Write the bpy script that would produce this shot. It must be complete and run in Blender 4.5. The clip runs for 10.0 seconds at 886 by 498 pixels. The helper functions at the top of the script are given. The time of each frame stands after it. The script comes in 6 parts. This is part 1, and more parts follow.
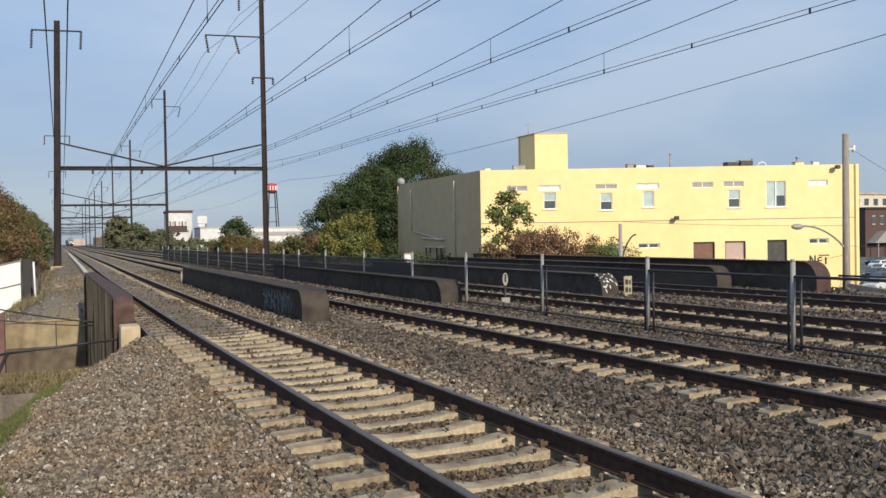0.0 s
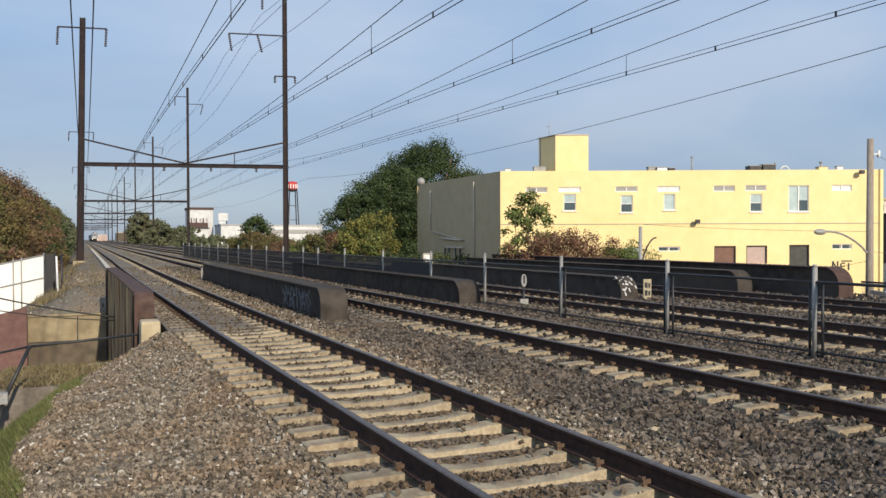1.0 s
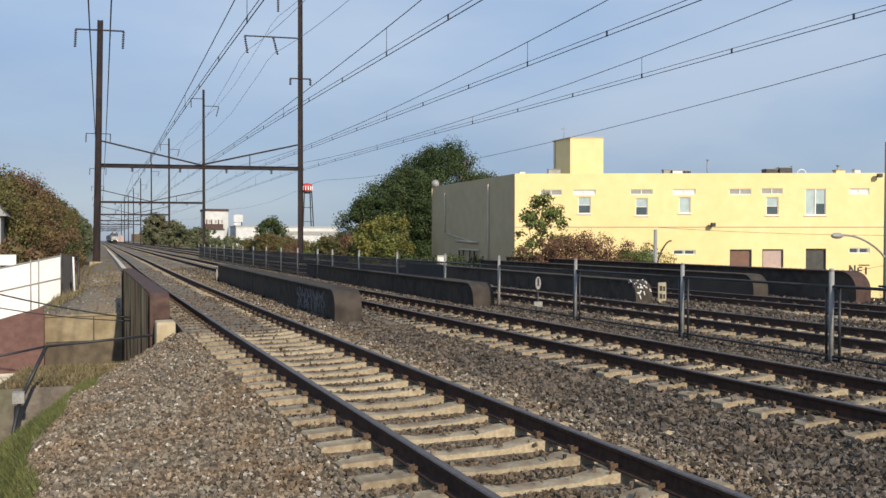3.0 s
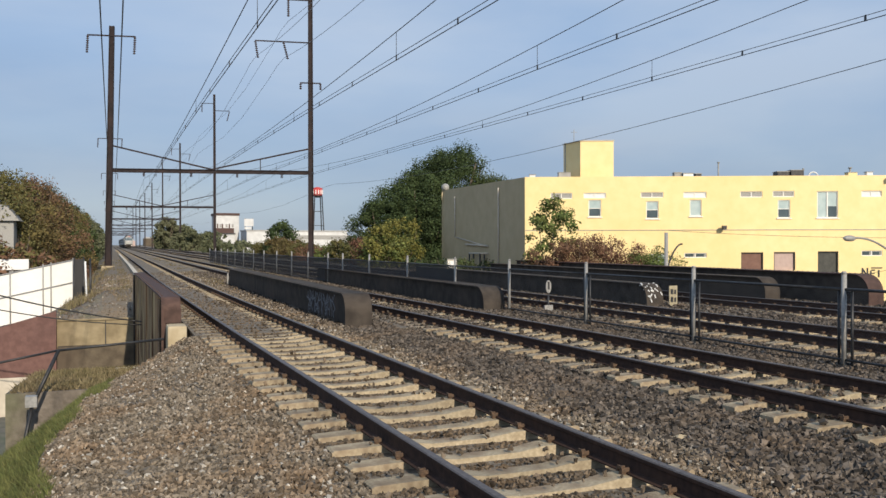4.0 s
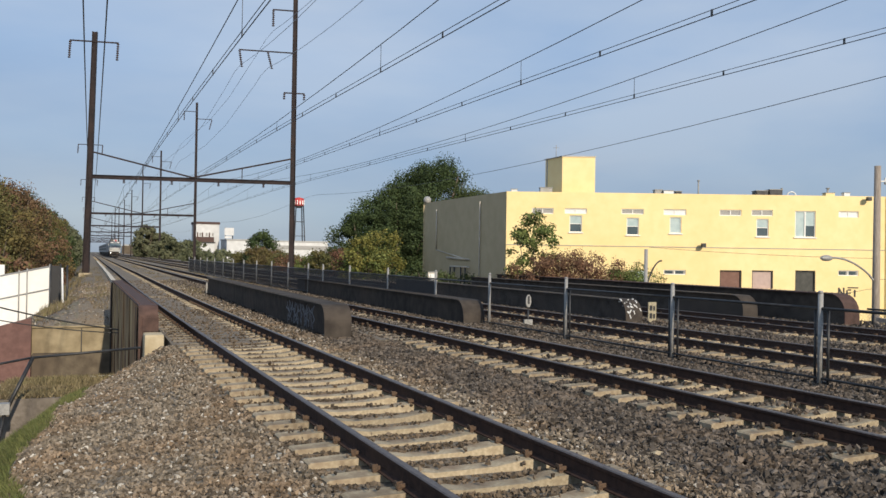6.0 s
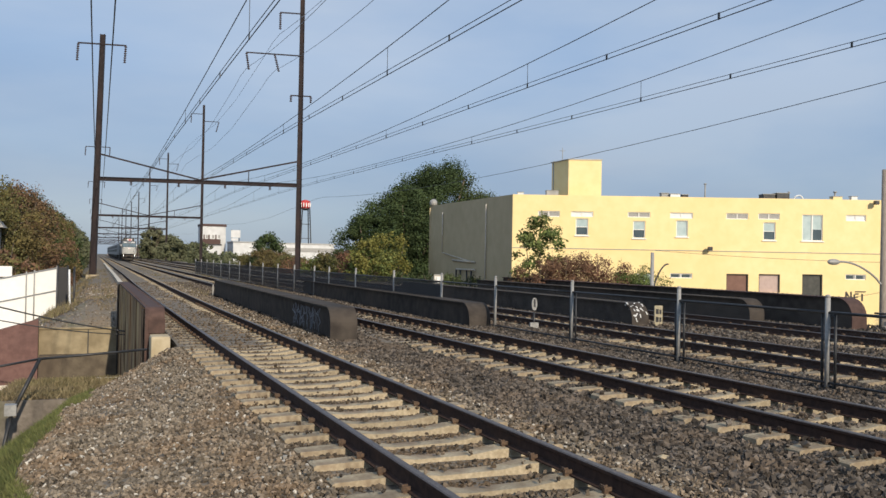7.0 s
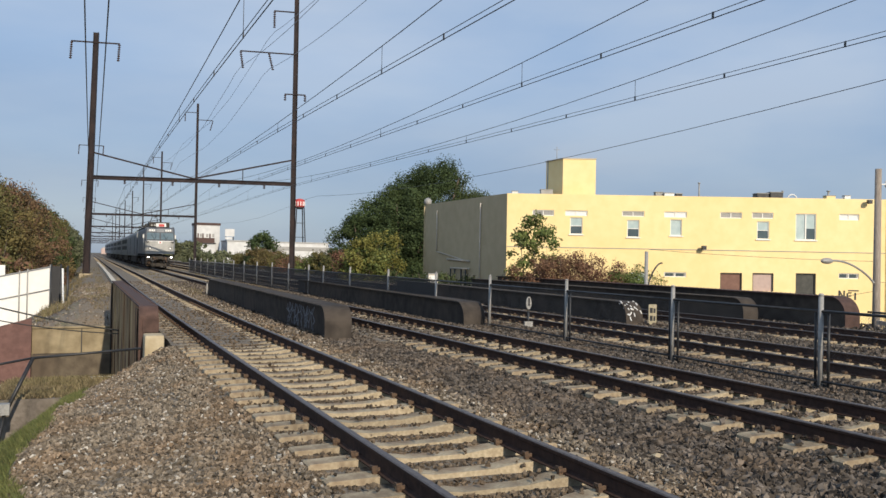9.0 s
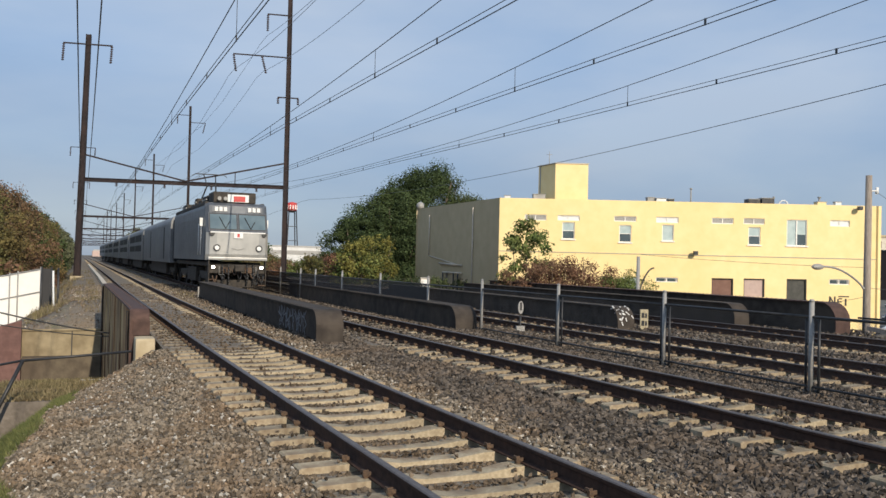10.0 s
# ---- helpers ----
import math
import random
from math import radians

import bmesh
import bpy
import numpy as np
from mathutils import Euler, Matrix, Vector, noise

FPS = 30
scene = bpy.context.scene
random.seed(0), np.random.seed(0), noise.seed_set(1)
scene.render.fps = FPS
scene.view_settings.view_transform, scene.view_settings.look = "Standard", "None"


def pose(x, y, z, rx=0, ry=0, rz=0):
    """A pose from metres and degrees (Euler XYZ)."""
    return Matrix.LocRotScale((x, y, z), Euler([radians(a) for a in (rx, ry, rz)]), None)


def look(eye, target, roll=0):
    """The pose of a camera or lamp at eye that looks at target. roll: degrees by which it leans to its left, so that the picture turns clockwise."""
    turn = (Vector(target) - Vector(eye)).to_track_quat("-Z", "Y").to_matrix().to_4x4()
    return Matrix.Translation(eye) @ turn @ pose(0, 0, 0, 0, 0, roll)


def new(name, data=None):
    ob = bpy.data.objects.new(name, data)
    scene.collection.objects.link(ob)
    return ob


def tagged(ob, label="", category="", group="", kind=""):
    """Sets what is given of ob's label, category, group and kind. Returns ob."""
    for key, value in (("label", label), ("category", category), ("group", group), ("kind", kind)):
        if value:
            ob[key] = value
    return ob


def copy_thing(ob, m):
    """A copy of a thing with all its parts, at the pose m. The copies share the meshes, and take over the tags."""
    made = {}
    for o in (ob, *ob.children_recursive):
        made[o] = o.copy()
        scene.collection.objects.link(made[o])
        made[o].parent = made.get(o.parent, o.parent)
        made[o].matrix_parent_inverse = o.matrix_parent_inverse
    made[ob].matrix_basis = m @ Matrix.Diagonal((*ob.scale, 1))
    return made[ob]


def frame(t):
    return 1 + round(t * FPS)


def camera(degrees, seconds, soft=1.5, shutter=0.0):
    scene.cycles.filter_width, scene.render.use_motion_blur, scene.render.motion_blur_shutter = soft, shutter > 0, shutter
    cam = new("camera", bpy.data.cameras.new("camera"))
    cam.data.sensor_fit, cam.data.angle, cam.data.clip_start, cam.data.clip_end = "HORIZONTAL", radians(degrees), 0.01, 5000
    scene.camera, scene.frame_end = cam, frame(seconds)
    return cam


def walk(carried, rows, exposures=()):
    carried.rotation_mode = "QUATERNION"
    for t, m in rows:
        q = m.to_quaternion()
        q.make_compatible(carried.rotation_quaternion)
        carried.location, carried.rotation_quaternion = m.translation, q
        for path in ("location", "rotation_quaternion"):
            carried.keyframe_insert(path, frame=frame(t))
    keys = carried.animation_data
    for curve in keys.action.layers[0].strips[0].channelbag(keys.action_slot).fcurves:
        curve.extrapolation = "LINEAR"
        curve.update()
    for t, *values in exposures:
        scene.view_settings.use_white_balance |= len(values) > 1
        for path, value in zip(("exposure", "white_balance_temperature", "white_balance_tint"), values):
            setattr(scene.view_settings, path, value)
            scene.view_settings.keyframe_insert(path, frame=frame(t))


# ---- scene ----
cam = camera(54.45, 10.0)
EYE = (-2.738, 0.0, 1.712)
# seconds, heading to the right of the line, pitch, roll
ROWS = [
    (0.0, 23.854, -0.815, -1.001),
    (0.5, 23.033, -0.829, -0.415),
    (1.0, 22.59, -0.785, -0.211),
    (1.5, 22.641, -1.044, 0.195),
    (2.0, 22.437, -0.984, -0.003),
    (2.5, 22.253, -0.906, -0.187),
    (2.7, 22.06, -0.76, -0.09),
    (3.8, 20.97, -0.50, -0.11),
    (4.0, 20.973, -0.391, -0.112),
    (4.5, 22.698, 0.272, 0.281),
    (5.0, 23.013, 0.525, 0.946),
    (5.5, 22.71, 0.436, 0.815),
    (5.7, 22.5, 0.44, 0.83),
    (6.8, 21.86, 0.57, 1.04),
    (7.0, 21.83, 0.648, 1.048),
    (7.5, 21.805, 0.674, 0.975),
    (8.0, 21.86, 0.82, 1.167),
    (8.5, 22.042, 0.765, 1.128),
    (9.0, 22.202, 0.582, 1.058),
    (9.5, 22.595, 0.746, 0.934),
    (10.0, 22.709, 0.866, 1.331),
]


def aim(yaw, pitch, roll):
    y, p, r = radians(yaw), radians(pitch), radians(roll)
    fwd = Vector((math.sin(y) * math.cos(p), math.cos(y) * math.cos(p), math.sin(p)))
    right = Vector((math.cos(y), -math.sin(y), 0))
    up = right.cross(fwd)
    rx = right * math.cos(r) + up * math.sin(r)
    ux = up * math.cos(r) - right * math.sin(r)
    m = Matrix((rx, ux, -fwd)).transposed().to_4x4()
    return Matrix.Translation(EYE) @ m


walk(cam, [(t, aim(y, p, r)) for t, y, p, r in ROWS], exposures=[(0.0, 0.08), (2.7, 0.08), (5.0, 0.0), (10.0, 0.0)])

# ---------------------------------------------------------------- light
SUN = Vector((0.06, -0.90, 0.42)).normalized()
world = bpy.data.worlds.new("sky")
scene.world = world
world.use_nodes = True
wn, wl = world.node_tree.nodes, world.node_tree.links
wn.clear()
w_out = wn.new("ShaderNodeOutputWorld")
w_bg = wn.new("ShaderNodeBackground")
w_sky = wn.new("ShaderNodeTexSky")
w_sky.sky_type, w_sky.sun_disc = "NISHITA", False
w_sky.sun_elevation, w_sky.sun_rotation = math.asin(SUN.z), math.atan2(SUN.x, SUN.y)
w_sky.air_density, w_sky.dust_density, w_sky.ozone_density = 1.0, 0.35, 3.2
w_bg.inputs["Strength"].default_value = 0.15
# thin high cloud
w_co = wn.new("ShaderNodeTexCoord")
w_map = wn.new("ShaderNodeMapping")
w_map.inputs["Scale"].default_value = (1.2, 1.2, 5.0)
w_no = wn.new("ShaderNodeTexNoise")
w_no.inputs["Scale"].default_value, w_no.inputs["Detail"].default_value = 1.6, 5.0
w_rmp = wn.new("ShaderNodeValToRGB")
w_rmp.color_ramp.elements[0].position, w_rmp.color_ramp.elements[1].position = 0.42, 0.75
w_rmp.color_ramp.elements[0].color, w_rmp.color_ramp.elements[1].color = (0.88, 0.88, 0.88, 1), (0.97, 0.97, 0.97, 1)
w_mix = wn.new("ShaderNodeMixRGB")
w_map2 = wn.new("ShaderNodeMapping")
w_map2.inputs["Scale"].default_value, w_map2.inputs["Location"].default_value = (1.0, 1.6, 4.0), (3.1, 0.7, 0.2)
w_no2 = wn.new("ShaderNodeTexNoise")
w_no2.inputs["Scale"].default_value, w_no2.inputs["Detail"].default_value = 1.9, 6.0
w_rmp2 = wn.new("ShaderNodeValToRGB")
w_rmp2.color_ramp.elements[0].position, w_rmp2.color_ramp.elements[1].position = 0.40, 0.68
w_rmp2.color_ramp.elements[0].color, w_rmp2.color_ramp.elements[1].color = (0.222, 0.308, 0.445, 1), (0.318, 0.380, 0.475, 1)
w_gain = wn.new("ShaderNodeVectorMath")
w_gain.operation = "SCALE"
w_gain.inputs["Scale"].default_value = 9.9
wl.new(w_co.outputs["Generated"], w_map2.inputs["Vector"])
wl.new(w_map2.outputs["Vector"], w_no2.inputs["Vector"])
wl.new(w_no2.outputs["Fac"], w_rmp2.inputs["Fac"])
wl.new(w_rmp2.outputs["Color"], w_gain.inputs[0])
# the haze dims a little towards the horizon
w_sep = wn.new("ShaderNodeSeparateXYZ")
w_dim = wn.new("ShaderNodeMapRange")
w_dim.inputs["From Min"].default_value, w_dim.inputs["From Max"].default_value = 0.0, 0.22
w_dim.inputs["To Min"].default_value, w_dim.inputs["To Max"].default_value = 7.0, 10.0
wl.new(w_co.outputs["Generated"], w_sep.inputs["Vector"])
wl.new(w_sep.outputs["Z"], w_dim.inputs["Value"])
wl.new(w_dim.outputs["Result"], w_gain.inputs["Scale"])
wl.new(w_gain.outputs["Vector"], w_mix.inputs["Color2"])
wl.new(w_co.outputs["Generated"], w_map.inputs["Vector"])
wl.new(w_map.outputs["Vector"], w_no.inputs["Vector"])
wl.new(w_no.outputs["Fac"], w_rmp.inputs["Fac"])
wl.new(w_rmp.outputs["Color"], w_mix.inputs["Fac"])
wl.new(w_sky.outputs["Color"], w_mix.inputs["Color1"])
wl.new(w_mix.outputs["Color"], w_bg.inputs["Color"])
wl.new(w_bg.outputs["Background"], w_out.inputs["Surface"])
sun_data = bpy.data.lights.new("sun", "SUN")
sun_data.energy, sun_data.angle, sun_data.color = 4.2, radians(0.55), (1.0, 0.88, 0.71)
sun = new("sun", sun_data)
sun.matrix_world = look((0, 0, 60), Vector((0, 0, 60)) - SUN)
scene.view_settings.exposure = 0.0

# ---------------------------------------------------------------- materials


def mat(name, c1, c2=None, scale=8.0, rough=0.8, metal=0.0, bump=0.0, bscale=None, c3=None, stain=0.6, island=0.0, obj=0.0, spec=0.5, stretch=None):
    """A surface with grain (c1 to c2) and large stains (c3), in metres."""
    m = bpy.data.materials.new(name)
    m.use_nodes = True
    n, l = m.node_tree.nodes, m.node_tree.links
    b = n["Principled BSDF"]
    b.inputs["Roughness"].default_value, b.inputs["Metallic"].default_value = rough, metal
    b.inputs["Specular IOR Level"].default_value = spec
    co = n.new("ShaderNodeNewGeometry").outputs["Position"] if obj == 0 else n.new("ShaderNodeTexCoord").outputs["Object"]
    if stretch:
        mp = n.new("ShaderNodeMapping")
        mp.inputs["Scale"].default_value = stretch
        l.new(co, mp.inputs["Vector"])
        co = mp.outputs["Vector"]
    c2 = c2 or tuple(x * 0.8 for x in c1)

    def noise_tex(sc, det=6.0):
        t = n.new("ShaderNodeTexNoise")
        t.inputs["Scale"].default_value, t.inputs["Detail"].default_value = sc, det
        l.new(co, t.inputs["Vector"])
        return t

    def ramp(src, a, bb, e0, e1):
        r = n.new("ShaderNodeValToRGB")
        r.color_ramp.elements[0].position, r.color_ramp.elements[1].position = e0, e1
        r.color_ramp.elements[0].color, r.color_ramp.elements[1].color = (*a, 1), (*bb, 1)
        l.new(src, r.inputs["Fac"])
        return r.outputs["Color"]

    grain = noise_tex(scale)
    col = ramp(grain.outputs["Fac"], c1, c2, 0.35, 0.68)
    if c3:
        big = noise_tex(scale * 0.13, 4.0)
        fac = ramp(big.outputs["Fac"], (0, 0, 0), (stain,) * 3, 0.45, 0.7)
        mx = n.new("ShaderNodeMixRGB")
        mx.inputs["Color2"].default_value = (*c3, 1)
        l.new(fac, mx.inputs["Fac"])
        l.new(col, mx.inputs["Color1"])
        col = mx.outputs["Color"]
    if island or obj:
        src = n.new("ShaderNodeNewGeometry").outputs["Random Per Island"] if island else n.new("ShaderNodeObjectInfo").outputs["Random"]
        amt = island or obj
        hs = n.new("ShaderNodeHueSaturation")
        mr = n.new("ShaderNodeMapRange")
        mr.inputs["To Min"].default_value, mr.inputs["To Max"].default_value = 1 - amt, 1 + amt
        l.new(src, mr.inputs["Value"])
        l.new(mr.outputs["Result"], hs.inputs["Value"])
        l.new(col, hs.inputs["Color"])
        col = hs.outputs["Color"]
    l.new(col, b.inputs["Base Color"])
    if bump:
        bp = n.new("ShaderNodeBump")
        bp.inputs["Strength"].default_value, bp.inputs["Distance"].default_value = bump, 0.02
        bt = noise_tex(bscale or scale * 2)
        l.new(bt.outputs["Fac"], bp.inputs["Height"])
        l.new(bp.outputs["Normal"], b.inputs["Normal"])
    return m


def glow(name, color, strength):
    m = bpy.data.materials.new(name)
    m.use_nodes = True
    b = m.node_tree.nodes["Principled BSDF"]
    b.inputs["Base Color"].default_value = (*color, 1)
    b.inputs["Emission Color"].default_value = (*color, 1)
    b.inputs["Emission Strength"].default_value = strength
    return m


def mesh_link(name, wires_per_m, wire, color):
    """Chain link: woven wire with open cells."""
    m = bpy.data.materials.new(name)
    m.use_nodes = True
    n, l = m.node_tree.nodes, m.node_tree.links
    b = n["Principled BSDF"]
    b.inputs["Base Color"].default_value, b.inputs["Roughness"].default_value = (*color, 1), 0.6
    out = n["Material Output"]
    sep = n.new("ShaderNodeSeparateXYZ")
    l.new(n.new("ShaderNodeTexCoord").outputs["Object"], sep.inputs["Vector"])

    def op(kind, a, bb):
        x = n.new("ShaderNodeMath")
        x.operation = kind
        for i, v in enumerate((a, bb)):
            if isinstance(v, (int, float)):
                x.inputs[i].default_value = v
            else:
                l.new(v, x.inputs[i])
        return x.outputs[0]

    along = op("ADD", sep.outputs["X"], sep.outputs["Y"])
    u = op("FRACT", op("MULTIPLY", op("ADD", along, sep.outputs["Z"]), wires_per_m), 0)
    v = op("FRACT", op("MULTIPLY", op("SUBTRACT", along, sep.outputs["Z"]), wires_per_m), 0)
    hit = op("MAXIMUM", op("LESS_THAN", u, wire), op("LESS_THAN", v, wire))
    tr = n.new("ShaderNodeBsdfTransparent")
    mx = n.new("ShaderNodeMixShader")
    l.new(hit, mx.inputs["Fac"])
    l.new(tr.outputs["BSDF"], mx.inputs[1])
    l.new(b.outputs["BSDF"], mx.inputs[2])
    l.new(mx.outputs["Shader"], out.inputs["Surface"])
    return m


M_BALLAST = mat("ballast_bed", (0.11, 0.092, 0.07), (0.225, 0.193, 0.152), 16, 0.95, bump=1.0, bscale=22, c3=(0.20, 0.15, 0.10), stain=0.7)
M_STONE = mat("old_ballast_stone", (0.135, 0.112, 0.084), (0.25, 0.208, 0.16), 9, 0.95, island=0.6, c3=(0.18, 0.122, 0.075), stain=0.8, bump=0.3, bscale=60, spec=0.2)
M_STONE_PALE = mat("pale_ballast_stone", (0.36, 0.33, 0.28), (0.52, 0.48, 0.42), 9, 0.95, island=0.3, spec=0.2)
M_STONE_DIRT = mat("oily_ballast_stone", (0.080, 0.062, 0.045), (0.165, 0.130, 0.094), 9, 0.95, island=0.6, c3=(0.13, 0.088, 0.052), stain=0.7, bump=0.3, bscale=60, spec=0.2)
M_STONE_NEW = mat("dark_ballast_stone", (0.062, 0.052, 0.043), (0.14, 0.118, 0.098), 9, 0.95, island=0.75, c3=(0.13, 0.09, 0.058), stain=0.5, bump=0.3, bscale=60, spec=0.2)
M_GROUND = mat("street_ground", (0.10, 0.10, 0.09), (0.16, 0.15, 0.13), 2, 0.95, c3=(0.10, 0.13, 0.06))
M_SLOPE = mat("embankment_earth", (0.12, 0.10, 0.08), (0.20, 0.17, 0.14), 7, 0.95, bump=0.8, c3=(0.12, 0.13, 0.06))
M_TIE = mat("concrete_tie", (0.31, 0.252, 0.165), (0.44, 0.365, 0.25), 30, 0.85, bump=0.3, c3=(0.19, 0.13, 0.08), stain=0.85, obj=0.16)
M_RAILSIDE = mat("rail_steel", (0.040, 0.026, 0.022), (0.070, 0.042, 0.032), 14, 0.85, 0.0, bump=0.2, c3=(0.09, 0.05, 0.033), spec=0.15)
M_RAILTOP = mat("rail_head", (0.10, 0.085, 0.08), (0.15, 0.13, 0.12), 20, 0.5, 0.35, spec=0.3)
M_CLIP = mat("rusty_clip", (0.065, 0.042, 0.028), (0.14, 0.085, 0.05), 60, 0.8)
M_GIRDER = mat("girder_paint", (0.040, 0.033, 0.028), (0.075, 0.062, 0.051), 3, 0.85, 0.0, bump=0.3, c3=(0.10, 0.078, 0.06), stain=0.6, spec=0.2)
M_GIRDER_BROWN = mat("girder_brown", (0.060, 0.036, 0.030), (0.105, 0.062, 0.050), 6, 0.75, 0.0, bump=0.25, c3=(0.06, 0.04, 0.035), spec=0.25)
M_RUSTWEB = mat("rusty_web", (0.12, 0.07, 0.04), (0.55, 0.41, 0.22), 1.3, 0.9, bump=0.4, c3=(0.30, 0.12, 0.045), stain=0.8, spec=0.15, stretch=(1.0, 1.0, 0.45))
M_CONC = mat("old_concrete", (0.40, 0.32, 0.20), (0.52, 0.44, 0.30), 4, 0.9, bump=0.4, c3=(0.26, 0.19, 0.12), stain=0.7)
# Mottled brown concrete, its base darkened to carry the abutment's lower shadow.
M_CONC_DARK = mat("dark_concrete", (0.085, 0.066, 0.046), (0.15, 0.12, 0.082), 3, 0.9, bump=0.4, c3=(0.085, 0.06, 0.04), stain=0.8)
M_CONC_LIGHT = mat("pale_concrete", (0.55, 0.50, 0.42), (0.66, 0.60, 0.50), 5, 0.9, bump=0.3, c3=(0.42, 0.36, 0.28))
M_STEEL = mat("dark_catenary_steel", (0.021, 0.017, 0.019), (0.038, 0.029, 0.030), 6, 0.75, 0.0, bump=0.15, c3=(0.055, 0.036, 0.033), spec=0.2)
M_WIRE = mat("wire", (0.06, 0.06, 0.065), (0.09, 0.09, 0.09), 4, 0.5, 0.4)
M_WIRE_PALE = mat("pale_wire", (0.30, 0.33, 0.38), (0.36, 0.38, 0.42), 4, 0.5, 0.3)
M_INSUL = mat("insulator", (0.06, 0.045, 0.05), (0.09, 0.07, 0.07), 10, 0.35)
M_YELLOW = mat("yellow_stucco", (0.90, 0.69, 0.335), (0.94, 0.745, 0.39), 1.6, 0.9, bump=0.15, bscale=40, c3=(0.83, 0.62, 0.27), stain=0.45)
# Darker twin of the yellow stucco: the shade is in the colour.
M_TAN_SHADE = mat("tan_shade_stucco", (0.50, 0.405, 0.245), (0.56, 0.455, 0.285), 1.2, 0.9, bump=0.15, bscale=40, c3=(0.43, 0.345, 0.205), stain=0.5)
M_ROOF = mat("roof_membrane", (0.35, 0.34, 0.32), (0.45, 0.44, 0.42), 3, 0.9)
M_GLASS = mat("dark_window", (0.05, 0.07, 0.08), (0.08, 0.11, 0.12), 1, 0.08, spec=0.8)
M_BLIND = mat("pale_blind", (0.36, 0.46, 0.46), (0.46, 0.55, 0.54), 3, 0.35, spec=0.7)
# White cladding with mottling, greyed in its colour for distance haze.
M_FARWHITE = mat("hazed_white_cladding", (0.56, 0.56, 0.55), (0.66, 0.66, 0.65), 0.8, 0.7, c3=(0.44, 0.43, 0.41), stain=0.6)
M_ABUT = mat("stained_abutment_concrete", (0.22, 0.175, 0.105), (0.36, 0.295, 0.185), 2.2, 0.9, bump=0.4, c3=(0.15, 0.105, 0.06), stain=0.85)
M_WINFRAME = mat("white_frame", (0.78, 0.76, 0.70), (0.84, 0.82, 0.76), 5, 0.5)
M_BROWNPANEL = mat("brown_panel", (0.17, 0.085, 0.06), (0.21, 0.11, 0.08), 4, 0.7)
M_PINKPANEL = mat("pinkish_board", (0.46, 0.34, 0.30), (0.52, 0.39, 0.34), 4, 0.75)
M_DARKDOOR = mat("dark_door", (0.035, 0.035, 0.03), (0.06, 0.06, 0.05), 4, 0.6)
M_DARK = mat("dark_metal", (0.035, 0.035, 0.037), (0.06, 0.06, 0.06), 8, 0.5, 0.5)
M_GREY = mat("galvanised", (0.27, 0.265, 0.25), (0.37, 0.36, 0.34), 20, 0.6, 0.15)
M_WHITE = mat("white_paint", (0.78, 0.77, 0.74), (0.84, 0.83, 0.80), 3, 0.6, c3=(0.68, 0.66, 0.60), stain=0.35)
M_WOODPOLE = mat("weathered_pole", (0.23, 0.19, 0.155), (0.36, 0.31, 0.26), 10, 0.9, bump=0.5, stretch=(3, 3, 0.3))
M_BARK = mat("bark", (0.10, 0.075, 0.055), (0.17, 0.13, 0.10), 9, 0.95, bump=0.6)
M_LEAF_D = mat("leaves_dark", (0.029, 0.047, 0.018), (0.064, 0.090, 0.032), 0.5, 0.75, island=0.45, c3=(0.085, 0.088, 0.035), stain=0.5, spec=0.2)
M_LEAF_G = mat("leaves_green", (0.085, 0.125, 0.035), (0.15, 0.175, 0.055), 0.8, 0.8, island=0.5, c3=(0.17, 0.13, 0.055), stain=0.45, spec=0.2)
M_LEAF_Y = mat("leaves_yellow_green", (0.12, 0.13, 0.034), (0.20, 0.18, 0.05), 0.7, 0.8, island=0.45, c3=(0.24, 0.13, 0.05), stain=0.55, spec=0.2)
M_LEAF_O = mat("leaves_olive", (0.085, 0.088, 0.032), (0.15, 0.125, 0.048), 0.6, 0.8, island=0.45, c3=(0.16, 0.085, 0.045), stain=0.8, spec=0.2)
# Distant foliage: aerial haze is mixed into the leaf colour as grey.
M_LEAF_FAR = mat("hazy_far_leaves", (0.085, 0.10, 0.055), (0.13, 0.14, 0.08), 0.2, 0.9, island=0.3, c3=(0.13, 0.115, 0.07), stain=0.6, spec=0.1)
M_LEAF_R = mat("leaves_russet", (0.14, 0.070, 0.046), (0.21, 0.115, 0.074), 0.7, 0.8, island=0.5, c3=(0.11, 0.095, 0.045), stain=0.5, spec=0.2)
M_GRASS = mat("grass", (0.075, 0.095, 0.025), (0.15, 0.15, 0.05), 5, 0.9, island=0.4)
M_DRY = mat("dry_weeds", (0.15, 0.12, 0.07), (0.24, 0.19, 0.115), 4, 0.95, island=0.45, c3=(0.13, 0.13, 0.05), spec=0.1)
M_SILVER = mat("loco_silver", (0.16, 0.165, 0.17), (0.22, 0.225, 0.23), 3, 0.5, 0.2, c3=(0.12, 0.12, 0.12), stain=0.5, obj=0.001)
M_FACE = mat("loco_face_paint", (0.35, 0.35, 0.335), (0.44, 0.435, 0.415), 2, 0.36, 0.3, c3=(0.33, 0.31, 0.27), stain=0.4, obj=0.001)
M_BAND = mat("loco_window_band", (0.055, 0.065, 0.08), (0.09, 0.10, 0.12), 4, 0.4, 0.3, c3=(0.07, 0.075, 0.08), obj=0.001)
M_CABDARK = mat("loco_cab_paint", (0.085, 0.095, 0.11), (0.12, 0.13, 0.145), 3, 0.45, 0.2, c3=(0.06, 0.066, 0.075), obj=0.001)
M_CARSIDE = mat("stainless_side", (0.18, 0.185, 0.19), (0.25, 0.255, 0.26), 2.2, 0.5, 0.2, c3=(0.14, 0.143, 0.146), stain=0.5, obj=0.001)
